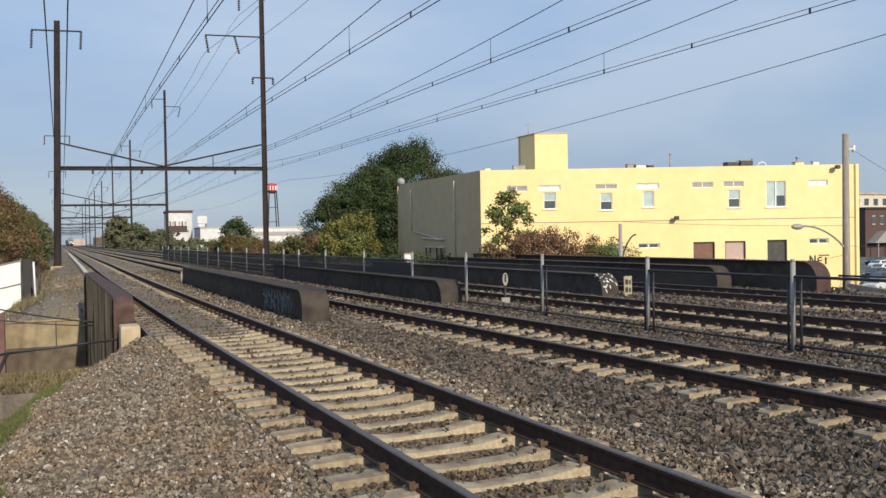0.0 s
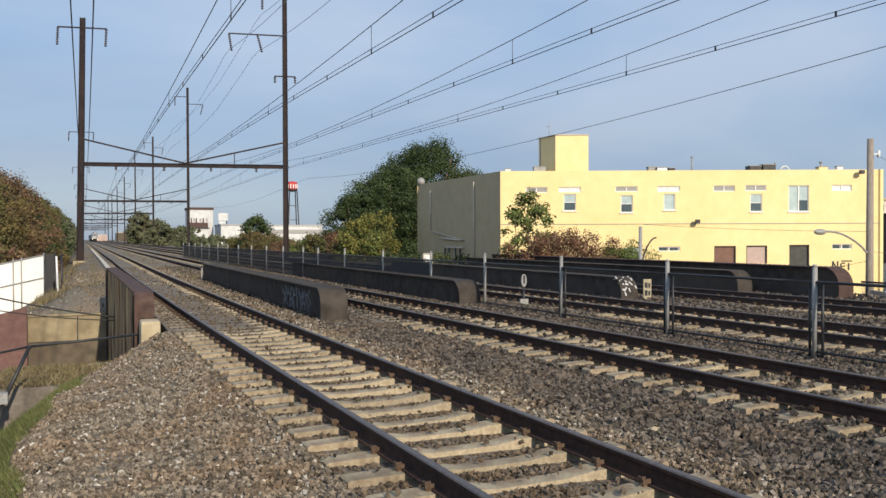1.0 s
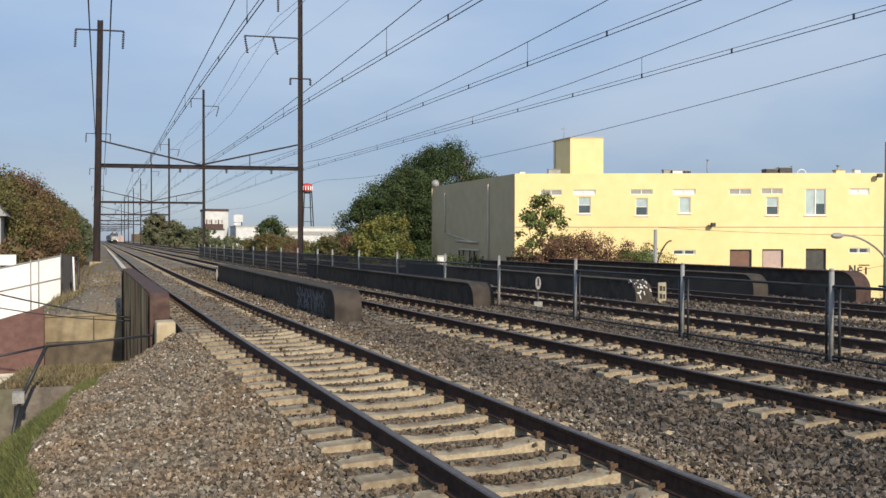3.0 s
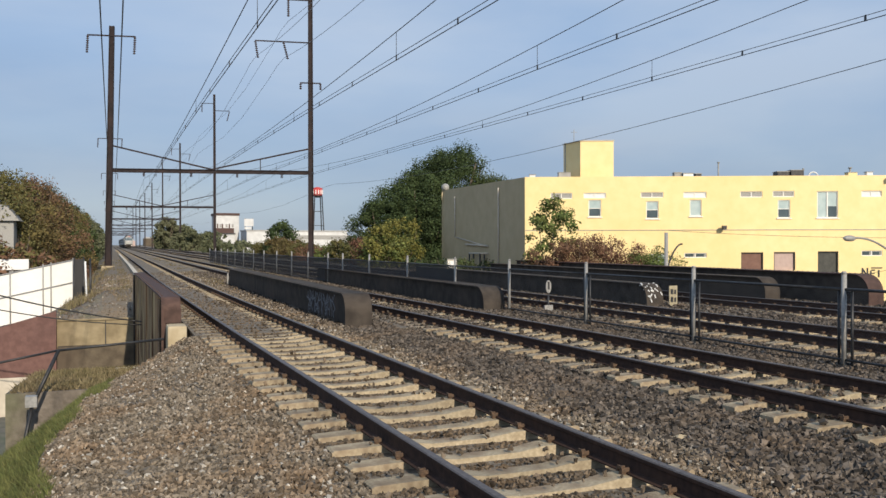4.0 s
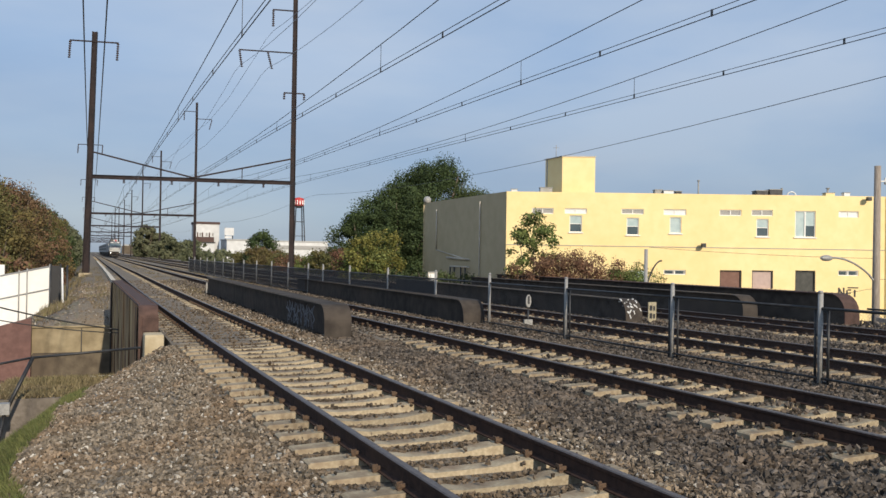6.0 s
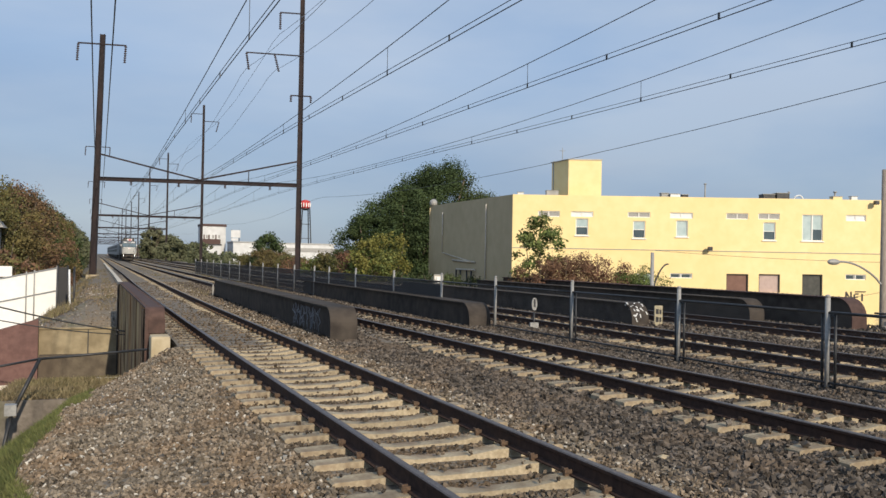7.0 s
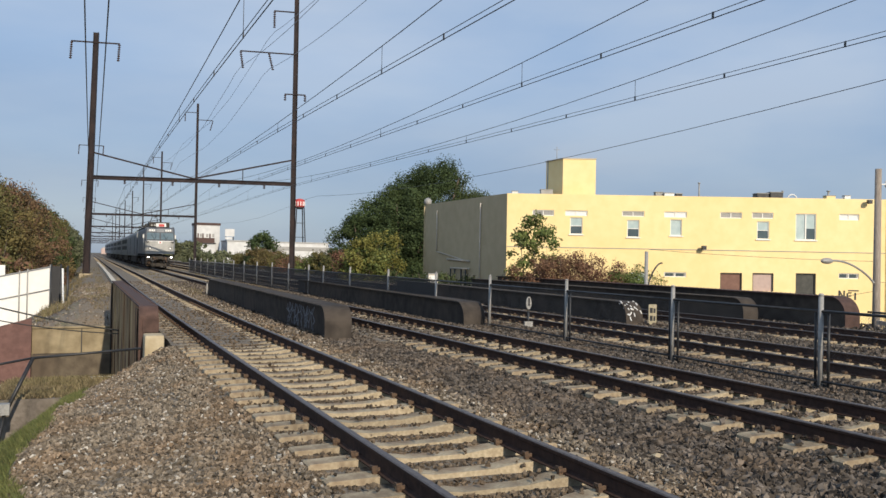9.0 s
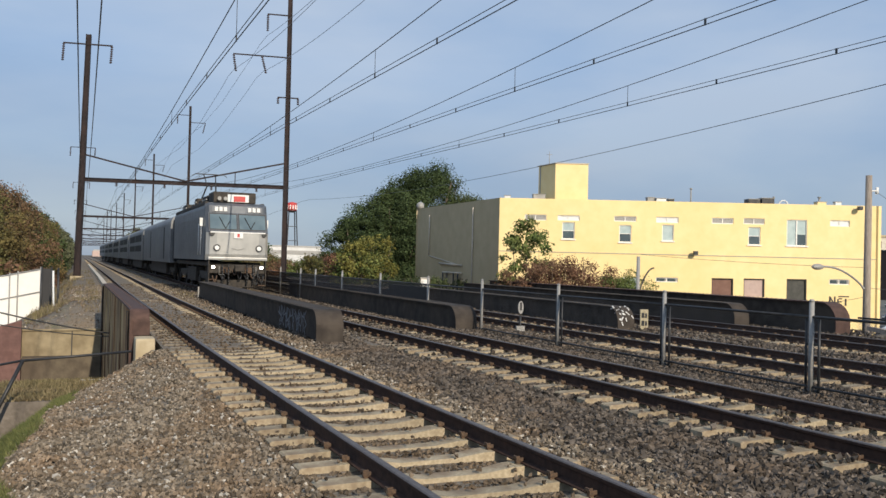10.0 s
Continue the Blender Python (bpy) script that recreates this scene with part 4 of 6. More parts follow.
POSTS = [7.2, 10.3, 13.9, 17.8, 21.8, 25.6, 30.0, 34.6, 38.6, 41.2, 45.3, 49.6, 54.0, 58.4, 62.5, 67.0, 71.5, 76.0, 80.5, 85.0, 90.0]
fen = thing("chain_link_fence", "dark chain link fence with grey posts between the middle tracks", "fence")
for y in POSTS:
    x = fence_x(y)
    z0 = -0.3
    bm = bmesh.new()
    tube(bm, (x, y, z0), (x, y, 1.22), 0.04, n=8)
    tube(bm, (x, y, 1.22), (x, y, 1.26), 0.047, 0.03, n=8)
    part("post", bm, M_GREY, fen)
    if y < 20:
        bm = bmesh.new()
        for d in (-0.13, 0.13):
            tube(bm, (x + 0.03, y + d, -0.3), (x + 0.03, y + d, 1.0), 0.022)
        for z in (-0.18, 0.55, 0.93):
            bar(bm, (x + 0.03, y - 0.13, z), (x + 0.03, y + 0.13, z), 0.03, 0.04)
        part("gate_stile", bm, M_DARK, fen)
for a, b in zip(POSTS, POSTS[1:]):
    xa, xb = fence_x(a), fence_x(b)
    bm = bmesh.new()
    tube(bm, (xa, a, 0.98), (xb, b, 0.98), 0.024)
    tube(bm, (xa, a, -0.12), (xb, b, -0.12), 0.02)
    part("rail", bm, M_DARK if a < 60 else M_GREY, fen)
    bm = bmesh.new()
    bm.faces.new([bm.verts.new(p) for p in ((xa, a, -0.24), (xb, b, -0.24), (xb, b, 0.98), (xa, a, 0.98))])
    part("mesh_panel", bm, M_CHAIN if a < 24 else M_FENCE_DARK, fen)

hf = thing("guard_fence", "rusty pipe rail with galvanised chain link at the embankment edge", "fence")
bm = bmesh.new()
tube(bm, (19.2, 19.4, 0.30), (19.2, 9.0, 0.30), 0.03)
part("top_rail", bm, M_DARK, hf)
bm = bmesh.new()
bm.faces.new([bm.verts.new(p) for p in ((19.2, 19.4, -0.3), (19.2, 9, -0.3), (19.2, 9, 0.27), (19.2, 19.4, 0.27))])
part("mesh_panel", bm, M_CHAIN_PALE, hf)
for y in (19.2, 16.0, 12.8, 9.2):
    part("post", tube(bmesh.new(), (19.2, y, -0.4), (19.2, y, 0.3), 0.04), M_DARK, hf)
bm = bmesh.new()
bar(bm, (18.7, 18.6, 0.05), (18.9, 16.2, -0.2), 0.12, 0.12)
tagged(part("fallen_timber", bm, M_WOODPOLE), "weathered timber lying by the chain link fence", "timber")

# ---------------------------------------------------------------- line-side signs
ov = thing("oval_marker_sign", "pale oval marker plate with a dark bar on a short post", "sign")
X, Y = 7.72 + 1.0, 21.6
part("post", tube(bmesh.new(), (X, Y, -0.3), (X, Y, 0.25), 0.03), M_DARK, ov)
bm = bmesh.new()
prism(bm, [(X + 0.085 * math.cos(a), 0.48 + 0.18 * math.sin(a)) for a in [i * math.pi / 10 for i in range(20)]], "y", Y - 0.02, Y + 0.01)
part("plate", bm, M_GREY, ov)
part("dark_bar", boxes((X - 0.03, X + 0.03, Y - 0.026, Y - 0.021, 0.40, 0.62)), M_DARK, ov)
part("foot_plate", boxes((X - 0.13, X + 0.13, Y - 0.03, Y + 0.03, -0.3, -0.04)), M_GREY, ov)
ms = thing("marker_board", "cream marker board with dark bars beside the girder end", "sign")
X, Y = 13.2, 22.0
part("board", boxes((X - 0.14, X + 0.15, Y - 0.02, Y + 0.02, -0.22, 0.40), bevel=0.008), M_SIGNPALE, ms)
bm = bmesh.new()
for z in (-0.02, 0.22):
    box(bm, X - 0.10, X + 0.0, Y - 0.027, Y - 0.021, z - 0.08, z + 0.08)
    box(bm, X + 0.03, X + 0.10, Y - 0.027, Y - 0.021, z - 0.08, z + 0.06)
part("dark_bar", bm, M_DARK, ms)
part("post", boxes((X - 0.03, X + 0.03, Y + 0.021, Y + 0.06, -0.4, 0.4)), M_DARK, ms)
rs = thing("round_marker_sign", "round pale marker plate with a dark bar on a dark board", "sign")
X, Y = 14.2, 10.9
part("board", boxes((X - 0.3, X + 0.3, Y, Y + 0.04, -0.3, 0.52)), M_DARK, rs)
bm = bmesh.new()
prism(bm, [(X + 0.24 * math.cos(a), 0.2 + 0.28 * math.sin(a)) for a in [i * math.pi / 10 for i in range(20)]], "y", Y - 0.02, Y - 0.002)
part("plate", bm, M_SIGNPALE, rs)
part("dark_bar", boxes((X - 0.03, X + 0.03, Y - 0.028, Y - 0.021, 0.05, 0.38)), M_DARK, rs)

# ---------------------------------------------------------------- poles and street lamps
px, py = -2.738 + 1.1475 * 28, 28.0
up = thing("utility_pole", "weathered wooden utility pole with a curved street lamp arm", "utility pole")
part("pole", tube(bmesh.new(), (px, py, STREET), (px + 0.05, py, 6.0), 0.19, 0.14, 10), M_WOODPOLE, up)
bm = bmesh.new()
pts = [Vector((px - 0.15 - 2.75 * u, py - 0.3 * u, 0.95 + 0.95 * math.sin(u * 1.65) ** 0.8)) for u in [i / 10 for i in range(11)]]
sweep(bm, [(0.045 * math.cos(a * math.pi / 4), 0.045 * math.sin(a * math.pi / 4)) for a in range(8)], pts, smooth=True)
arm = part("lamp_arm", bm, M_GREY, up)
e = pts[-1]
bm = bmesh.new()
bmesh.ops.create_uvsphere(bm, u_segments=12, v_segments=8, radius=1.0, matrix=Matrix.Translation(e + Vector((-0.3, 0, -0.02))) @ Matrix.Diagonal((0.33, 0.15, 0.13, 1)))
part("lamp_head", bm, M_GREY, arm, "grey cobra-head street lamp")
bm = bmesh.new()
tube(bm, (px + 0.05, py, 5.3), (px + 0.55, py, 5.35), 0.03)
tube(bm, (px + 0.55, py, 5.2), (px + 0.55, py, 5.5), 0.07)
part("insulator", bm, M_PALEBOX, up)
cb = thing("street_cable", "thin street cables from pole to building", "cable")
bm = bmesh.new()


def droop(bm, p, q, d, r, n=10):
    p, q = Vector(p), Vector(q)
    pts = [p.lerp(q, i / n) - Vector((0, 0, d * 4 * (i / n) * (1 - i / n))) for i in range(n + 1)]
    sweep(bm, [(r * math.cos(a * 1.2566), r * math.sin(a * 1.2566)) for a in range(5)], pts, smooth=True)


for p, q, d in (((px, py, 1.9), (22.4, 35.0, 2.3), 0.08), ((px, py, 0.6), (22.4, 35.0, -0.6), 0.3), ((px + 0.5, py, 5.3), (px + 14, py + 2, 2.4), 0.5), ((px, py, 1.0), (px + 12, py + 3, 1.5), 0.3)):
    bm = bmesh.new()
    droop(bm, p, q, d, 0.009)
    part("cable", bm, M_WIRE, cb)
p2x, p2y = -2.738 + 0.7135 * 35, 35.0
sp = thing("street_lamp", "grey street lamp pole with a curved arm", "street lamp")
part("pole", tube(bmesh.new(), (p2x, p2y, STREET), (p2x, p2y, 2.2), 0.10, 0.085, 8), M_GREY, sp)
bm = bmesh.new()
pts = [Vector((p2x + 0.1 + 0.75 * u, p2y - 0.1 * u, 0.5 + 1.15 * math.sin(u * 1.6) ** 0.8)) for u in [i / 8 for i in range(9)]]
sweep(bm, [(0.04 * math.cos(a * math.pi / 4), 0.04 * math.sin(a * math.pi / 4)) for a in range(8)], pts, smooth=True)
part("lamp_arm", bm, M_DARK, sp)

# ---------------------------------------------------------------- trees and shrubs


def leaves(rng, centres, radii, per, size, squash=0.8):
    """Many small folded leaf sprays gathered in clumps."""
    vs = []
    for c, r in zip(centres, radii):
        n = max(8, int(per * r * r))
        d = rng.normal(size=(n, 3))
        d /= np.linalg.norm(d, axis=1)[:, None]
        rad = r * (0.5 + 0.9 * rng.uniform(0, 1, n) ** 1.4)
        p = c + d * rad[:, None] * np.array([1, 1, squash])
        out = d + rng.normal(0, 0.45, size=(n, 3))
        a = np.cross(out, rng.normal(size=(n, 3)))
        a /= np.linalg.norm(a, axis=1)[:, None] + 1e-6
        b = np.cross(out, a)
        b /= np.linalg.norm(b, axis=1)[:, None] + 1e-6
        s = size * rng.uniform(0.55, 1.3, n)[:, None]
        vs.append(np.stack([p - a * s, p + b * s * 0.55, p + a * s, p - b * s * 0.55], 1).reshape(-1, 3))
    v = np.concatenate(vs)
    return v, np.arange(len(v)).reshape(-1, 4)


def tree(name, label, category, x, y, z0, h, rx, ry, seed, material, clumps=40, per=60, size=0.14, low=0.25, trunk=0.16, lean=0.0, group="", spread=(0.2, 0.4)):
    rng = np.random.default_rng(seed)
    t = thing(name, label, category, group, m=pose(x, y, z0))
    bm = bmesh.new()
    tube(bm, (0, 0, -0.3), (lean * 0.4, 0, h * 0.45), trunk, trunk * 0.6, 8)
    for i in range(7):
        a = rng.uniform(0, 2 * math.pi)
        zz = h * rng.uniform(0.22, 0.45)
        q = (lean * 0.5 + rx * 0.6 * math.cos(a), ry * 0.6 * math.sin(a), h * rng.uniform(0.5, 0.9))
        tube(bm, (lean * 0.3, 0, zz), q, trunk * 0.45, trunk * 0.12, 6)
    part("trunk", bm, M_BARK, t)
    cs, rs = [], []
    for i in range(clumps):
        u = rng.uniform(-1, 1)
        a = rng.uniform(0, 2 * math.pi)
        k = math.sqrt(max(0, 1 - u * u)) * rng.uniform(0.5, 1.1)
        zc = low * h + (1 - low) * h * (0.5 + 0.45 * u * rng.uniform(0.88, 1.1))
        cs.append(np.array([lean + rx * k * math.cos(a), ry * k * math.sin(a), zc]))
        rs.append((spread[0] + (spread[1] - spread[0]) * rng.uniform(0, 1) ** 1.25) * min(rx, ry, h * 0.5))
    v, f = leaves(rng, cs, rs, per, size)
    ob = new("crown", raw_mesh("crown", v, f, material))
    ob.parent = t
    return t


tree("large_tree", "large dense dark green tree beyond the tan side wall", "tree", 31.5, 86, STREET, 16.9, 5.7, 5.0, 11, M_LEAF_D, 460, 400, 0.105, 0.12, 0.5, spread=(0.07, 0.27))
tree("large_tree", "dense dark green tree with a sloping crown", "tree", 26.3, 82, STREET, 13.8, 5.2, 4.5, 12, M_LEAF_D, 420, 400, 0.105, 0.1, 0.4, spread=(0.07, 0.27))
tree("tree", "dark green tree low beside the line", "tree", 21.9, 80, STREET, 11.4, 3.6, 3.2, 13, M_LEAF_D, 260, 400, 0.105, 0.1, 0.3, spread=(0.08, 0.3))
tree("tree", "yellow-green young tree beside the tracks", "tree", 17.3, 66, STREET, 8.6, 1.9, 1.7, 14, M_LEAF_Y, 120, 260, 0.11, 0.2, 0.12, spread=(0.1, 0.36))
tree("tree", "yellow-green young tree beside the tracks", "tree", 19.6, 67, STREET, 9.3, 1.7, 1.6, 15, M_LEAF_Y, 110, 260, 0.11, 0.2, 0.12, spread=(0.1, 0.36))
tree("tree", "leafy green tree at the corner of the yellow building", "tree", 19.75, 42, STREET, 9.2, 1.35, 1.2, 16, M_LEAF_G, 90, 420, 0.10, 0.45, 0.11, spread=(0.16, 0.40))
tree("tree", "rounded green tree by the far yards", "tree", 19.6, 122, STREET, 9.8, 2.2, 2.0, 17, M_LEAF_D, 110, 200, 0.17, 0.2, 0.2)
tree("tree", "pointed olive tree far beside the line", "tree", 15.0, 320, STREET, 15.6, 4.4, 5.0, 18, M_LEAF_FAR, 70, 40, 0.55, 0.1, 0.4)
tree("tree", "pointed olive tree far beside the line", "tree", 20.5, 330, STREET, 12.5, 6.0, 6.0, 28, M_LEAF_FAR, 60, 40, 0.55, 0.1, 0.4)
tree("tree", "green tree far beside the line", "tree", 15.9, 232, STREET, 10.8, 3.4, 3.4, 19, M_LEAF_FAR, 50, 70, 0.4, 0.1, 0.3)
tree("tree", "green tree far beside the line", "tree", 20.6, 236, STREET, 9.6, 3.2, 3.2, 29, M_LEAF_FAR, 45, 70, 0.4, 0.1, 0.3)
tree("tree", "green tree standing by a gantry column", "tree", 18.3, 190, STREET, 9.6, 2.4, 2.4, 39, M_LEAF_FAR, 45, 80, 0.35, 0.1, 0.25)


def shrub(label, x, y, z0, h, r, seed, material, size=0.13, per=170, group="shrubs", low=0.25):
    rng = np.random.default_rng(seed)
    t = thing("shrub", label, "shrub", group, m=pose(x, y, z0))
    bm = bmesh.new()
    for i in range(14):
        a = rng.uniform(0, 6.28)
        tube(bm, (0.1 * math.cos(a), 0.1 * math.sin(a), -0.2), (r * 0.7 * math.cos(a), r * 0.7 * math.sin(a), h * rng.uniform(0.65, 1.0)), 0.03, 0.006, 5)
    part("stem", bm, M_BARK, t)
    cs, rs = [], []
    for i in range(64):
        a = rng.uniform(0, 6.28)
        k = math.sqrt(rng.uniform(0, 1))
        cs.append(np.array([r * k * math.cos(a), r * k * math.sin(a), h * rng.uniform(low, 1.0 - 0.22 * k * (1 - low))]))
        rs.append(rng.uniform(0.10, 0.40) * min(r, h * 0.5))
    v, f = leaves(rng, cs, rs, per, size)
    ob = new("foliage", raw_mesh("foliage", v, f, material))
    ob.parent = t


# russet hedge before the yellow front
for i, (x, y, h) in enumerate(((18.7, 40, 6.9), (19.8, 39.7, 7.4), (20.9, 39.4, 7.45), (22.1, 39.0, 7.2), (23.2, 38.6, 6.8), (24.2, 38.3, 6.4))):
    shrub("russet autumn shrub before the yellow wall" if i < 4 else "green-tipped shrub before the yellow wall", x, y, STREET, h, 1.3, 40 + i, M_LEAF_R if i < 4 else M_LEAF_G, 0.055, 1000, low=0.55)
# low growth along the right-hand boundary
rr = random.Random(5)
for i in range(15):
    y = 50 + i * 5.5
    x = 17.6 + rr.uniform(-0.6, 1.2) + 0.012 * (y - 50)
    tall = rr.uniform(2.3, 3.5)
    kind = rr.choice((M_LEAF_R, M_LEAF_O, M_LEAF_R, M_LEAF_G))
    if y < 63:
        shrub("low dark green hedge shrub along the line", x + 0.6, y, -1.3, 2.0, 1.5, 60 + i, M_LEAF_D, 0.09, 260)
    else:
        shrub("rust-tinged roadside shrub along the line", x, y, -1.3, tall + 0.6, 1.8, 60 + i, kind, 0.11, 260)
for i in range(9):
    y = 140 + i * 24
    shrub("rust-tinged roadside shrub along the line", 17.5 + rr.uniform(-0.5, 2.5), y, -1.2, rr.uniform(2.5, 4.2), 3.0, 80 + i, rr.choice((M_LEAF_FAR, M_LEAF_FAR)), 0.3, 60)
# left-hand bank of trees
for i in range(15):
    y = 62 + i * 13
    mm = (M_LEAF_O, M_LEAF_R, M_LEAF_D, M_LEAF_O)[i % 4]
    tree("bank_tree", "autumn-tinted tree on the bank beside the line", "tree", -8.9 + rr.uniform(-0.6, 0.5) + (0.9 if i > 6 else 0), y, -4.2, rr.uniform(10.3, 11.6), 3.4, 4.6, 100 + i, mm if i < 7 else M_LEAF_FAR, 190, 300 if i < 5 else 60, 0.095 if i < 5 else 0.28, 0.06, 0.22, group="trees on the bank", spread=(0.1, 0.34))
for i, (x, y, h) in enumerate(((-9.6, 54.5, 6.4), (-8.3, 55.2, 6.2), (-7.3, 56.0, 5.6))):
    shrub("russet and olive scrub behind the white fence", x, y, -3.9, h, 1.5, 150 + i, (M_LEAF_R, M_LEAF_O, M_LEAF_R)[i], 0.13, 240, low=0.3)
for i in range(8):
    shrub("dry russet scrub at the foot of the bank", -6.3 + rr.uniform(-0.5, 0.3), 56 + i * 9, -2.6, rr.uniform(2.4, 3.6), 1.7, 130 + i, M_LEAF_R if i % 2 else M_LEAF_O, 0.11, 300)

# ---------------------------------------------------------------- left of the bridge: panels, wall, rail
wf = thing("white_panel_fence", "white panel fence with grey pipe rails, stepping up the bank", "fence")


def fence_rise(x):
    return 0.22 * (x + 7.73)


for x0, x1 in ((-10.1, -8.95), (-8.93, -7.75), (-7.73, -6.19), (-6.17, -5.81), (-5.79, -4.73)):
    bm = bmesh.new()
    prism(bm, [(x0, -2.45 + fence_rise(x0)), (x1, -2.45 + fence_rise(x1)), (x1, 0.22 + fence_rise(x1)), (x0, 0.22 + fence_rise(x0))], "y", 49.98, 50.04)
    part("panel", bm, M_WHITE, wf)
for x in (-8.94, -7.74, -6.18, -5.80, -4.72):
    part("post", tube(bmesh.new(), (x, 49.9, -2.9 + fence_rise(x)), (x, 49.9, 0.30 + fence_rise(x)), 0.035), M_GREY, wf)
for z in (-1.0, 0.2):
    part("pipe_rail", tube(bmesh.new(), (-10.1, 49.9, z + fence_rise(-10.1)), (-4.72, 49.9, z + fence_rise(-4.72)), 0.026), M_GREY, wf)
wb = thing("white_board", "plain white board on a post behind the panel fence", "board")
part("board", boxes((-8.9, -7.2, 54.0, 54.06, 0.25, 0.85)), M_WHITE, wb)
part("post", boxes((-8.1, -8.0, 54.062, 54.12, -3.5, 0.8)), M_GREY, wb)
gt = thing("mesh_gate", "dark mesh gate between two posts beside the white fence", "gate")
part("mesh_panel", boxes((-4.62, -4.2, 49.0, 49.02, -2.0, 0.9)), M_FENCE_DARK, gt)
for x in (-4.64, -4.18):
    part("post", tube(bmesh.new(), (x, 49.0, -2.6), (x, 49.0, 1.0), 0.04), M_DARK, gt)
mw = thing("maroon_wall", "dark maroon painted street wall with a pale base and sloping top", "wall", kind="structure")
bm = bmesh.new()
prism(bm, [(-9.5, -3.5), (-4.85, -3.5), (-4.85, -0.95), (-9.5, -2.3)], "y", 37.3, 37.6)
part("panel", bm, M_MAROON, mw)
part("base_band", boxes((-9.5, -4.85, 37.25, 37.6, STREET, -3.502)), M_CONC_LIGHT, mw)
pp = thing("bank_post", "thin weathered white post at the bank edge", "post", "bank posts")
part("post", tube(bmesh.new(), (-3.94, 46.0, -1.9), (-4.02, 46.0, 0.85), 0.045), M_PALEBOX, pp)
pp = thing("bank_post", "thin dark metal post at the bank edge", "post", "bank posts")
part("post", tube(bmesh.new(), (-3.78, 46.3, -1.8), (-3.80, 46.3, 0.98), 0.05), M_DARK, pp)
sh = thing("grey_shed", "small grey shed roof among the bank trees", "shed")
part("wall", boxes((-10.6, -8.3, 57.5, 59.5, -4.6, 3.1)), M_GREY, sh)
bm = bmesh.new()
prism(bm, [(-10.9, 3.102), (-7.95, 3.102), (-8.3, 3.55), (-8.7, 4.05), (-10.2, 4.05)], "y", 57.2, 59.8)
part("roof", bm, M_GREY, sh)
dr = thing("pipe_railing", "dark bent pipe railing on the abutment edge", "railing")
bm = bmesh.new()
tube(bm, (-4.9, 17.6, -0.50), (-3.75, 18.0, -0.33), 0.022)
tube(bm, (-3.75, 18.0, -0.33), (-1.78, 18.3, -0.22), 0.024)
tube(bm, (-3.72, 18.0, -0.33), (-4.15, 17.6, -1.3), 0.035)
tube(bm, (-4.15, 17.6, -1.3), (-4.4, 17.5, -2.6), 0.035)
part("rail", bm, M_DARK, dr)
part("foot_clamp", boxes((-4.26, -4.06, 17.5, 17.7, -1.3, -1.1)), M_GREY, dr)
sc = thing("sagging_cable", "dark cables sagging across the street opening", "cable")
bm = bmesh.new()
droop(bm, (-6.5, 30, 0.25), (-1.75, 31, -0.95), 0.1, 0.025)
droop(bm, (-6.5, 30.2, -0.25), (-1.75, 31, -1.05), 0.12, 0.018)
part("cable", bm, M_DARK, sc)

# ---------------------------------------------------------------- far yards
yd = thing("white_shed", "long low white industrial shed", "building", "far sheds")
part("wall", boxes((33.0, 42.2, 250, 262, STREET, 5.3)), M_FARWHITE, yd)
part("roof", boxes((32.8, 42.4, 249.8, 262.2, 5.302, 5.6)), M_ROOF, yd)
yd = thing("white_shed", "small white industrial shed with a brown door", "building", "far sheds")
part("wall", boxes((25.0, 29.6, 250, 258, STREET, 4.3)), M_FARWHITE, yd)
part("roof", boxes((24.8, 29.8, 249.8, 258.2, 4.302, 4.7)), M_DARK, yd)
yd = thing("white_shed", "long low white industrial shed with a grey roof", "building", "far sheds")
part("wall", boxes((45.3, 64, 252, 266, STREET, 3.0)), M_FARWHITE, yd)
part("upper_wall", boxes((45.3, 64, 256, 266, 4.102, 5.2)), M_FARWHITE, yd)
part("roof", boxes((45.1, 64.2, 251.8, 266, 3.002, 4.1)), M_GREY, yd)
part("upper_roof", boxes((45.1, 64.2, 255.8, 266.2, 5.202, 5.6)), M_ROOF, yd)
for x in (57, 58.3, 60.5, 62.0):
    part("door", boxes((x, x + 0.5, 251.95, 251.998, STREET, 1.8)), M_DARK, yd)
hb = thing("tall_house", "tall white house block with a brown roof edge", "building")
part("wall", boxes((26.0, 33.0, 266, 276, STREET, 10.2)), M_FARWHITE, hb)
part("roof", boxes((25.8, 33.2, 265.8, 276.2, 10.202, 10.9)), M_BRICK, hb)
for x in (27.2, 29.0, 30.8):
    part("window", boxes((x, x + 0.6, 265.95, 265.998, 6.6, 7.6)), M_GREY, hb)
rb_ = thing("brick_building", "low red brick building before the tall house", "building")
part("wall", boxes((25.6, 31.0, 262, 265, STREET, 6.3)), M_BRICK, rb_)
for x in (26.2, 27.6, 29.6):
    part("chimney", boxes((x, x + 0.35, 263, 263.4, 6.302, 7.6)), M_BRICK, rb_)
bb = thing("billboard", "white billboard panels on dark posts", "billboard")
part("panel", boxes((33.3, 36.0, 257.0, 257.2, 6.8, 9.0)), M_FARWHITE, bb)
part("panel", boxes((33.4, 35.4, 257.0, 257.2, 5.9, 6.6)), M_FARWHITE, bb)
bm = bmesh.new()
for x in (33.6, 35.7):
    tube(bm, (x, 257.4, STREET), (x, 257.4, 9.1), 0.15)
part("post", bm, M_DARK, bb)
wt = thing("water_tower", "red and white water tank on dark steel legs", "water tower")
cx, cy = -2.738 + 0.2252 * 300, 300.0
bm = bmesh.new()
tube(bm, (cx, cy, 18.6), (cx, cy, 21.2), 1.75, n=20)
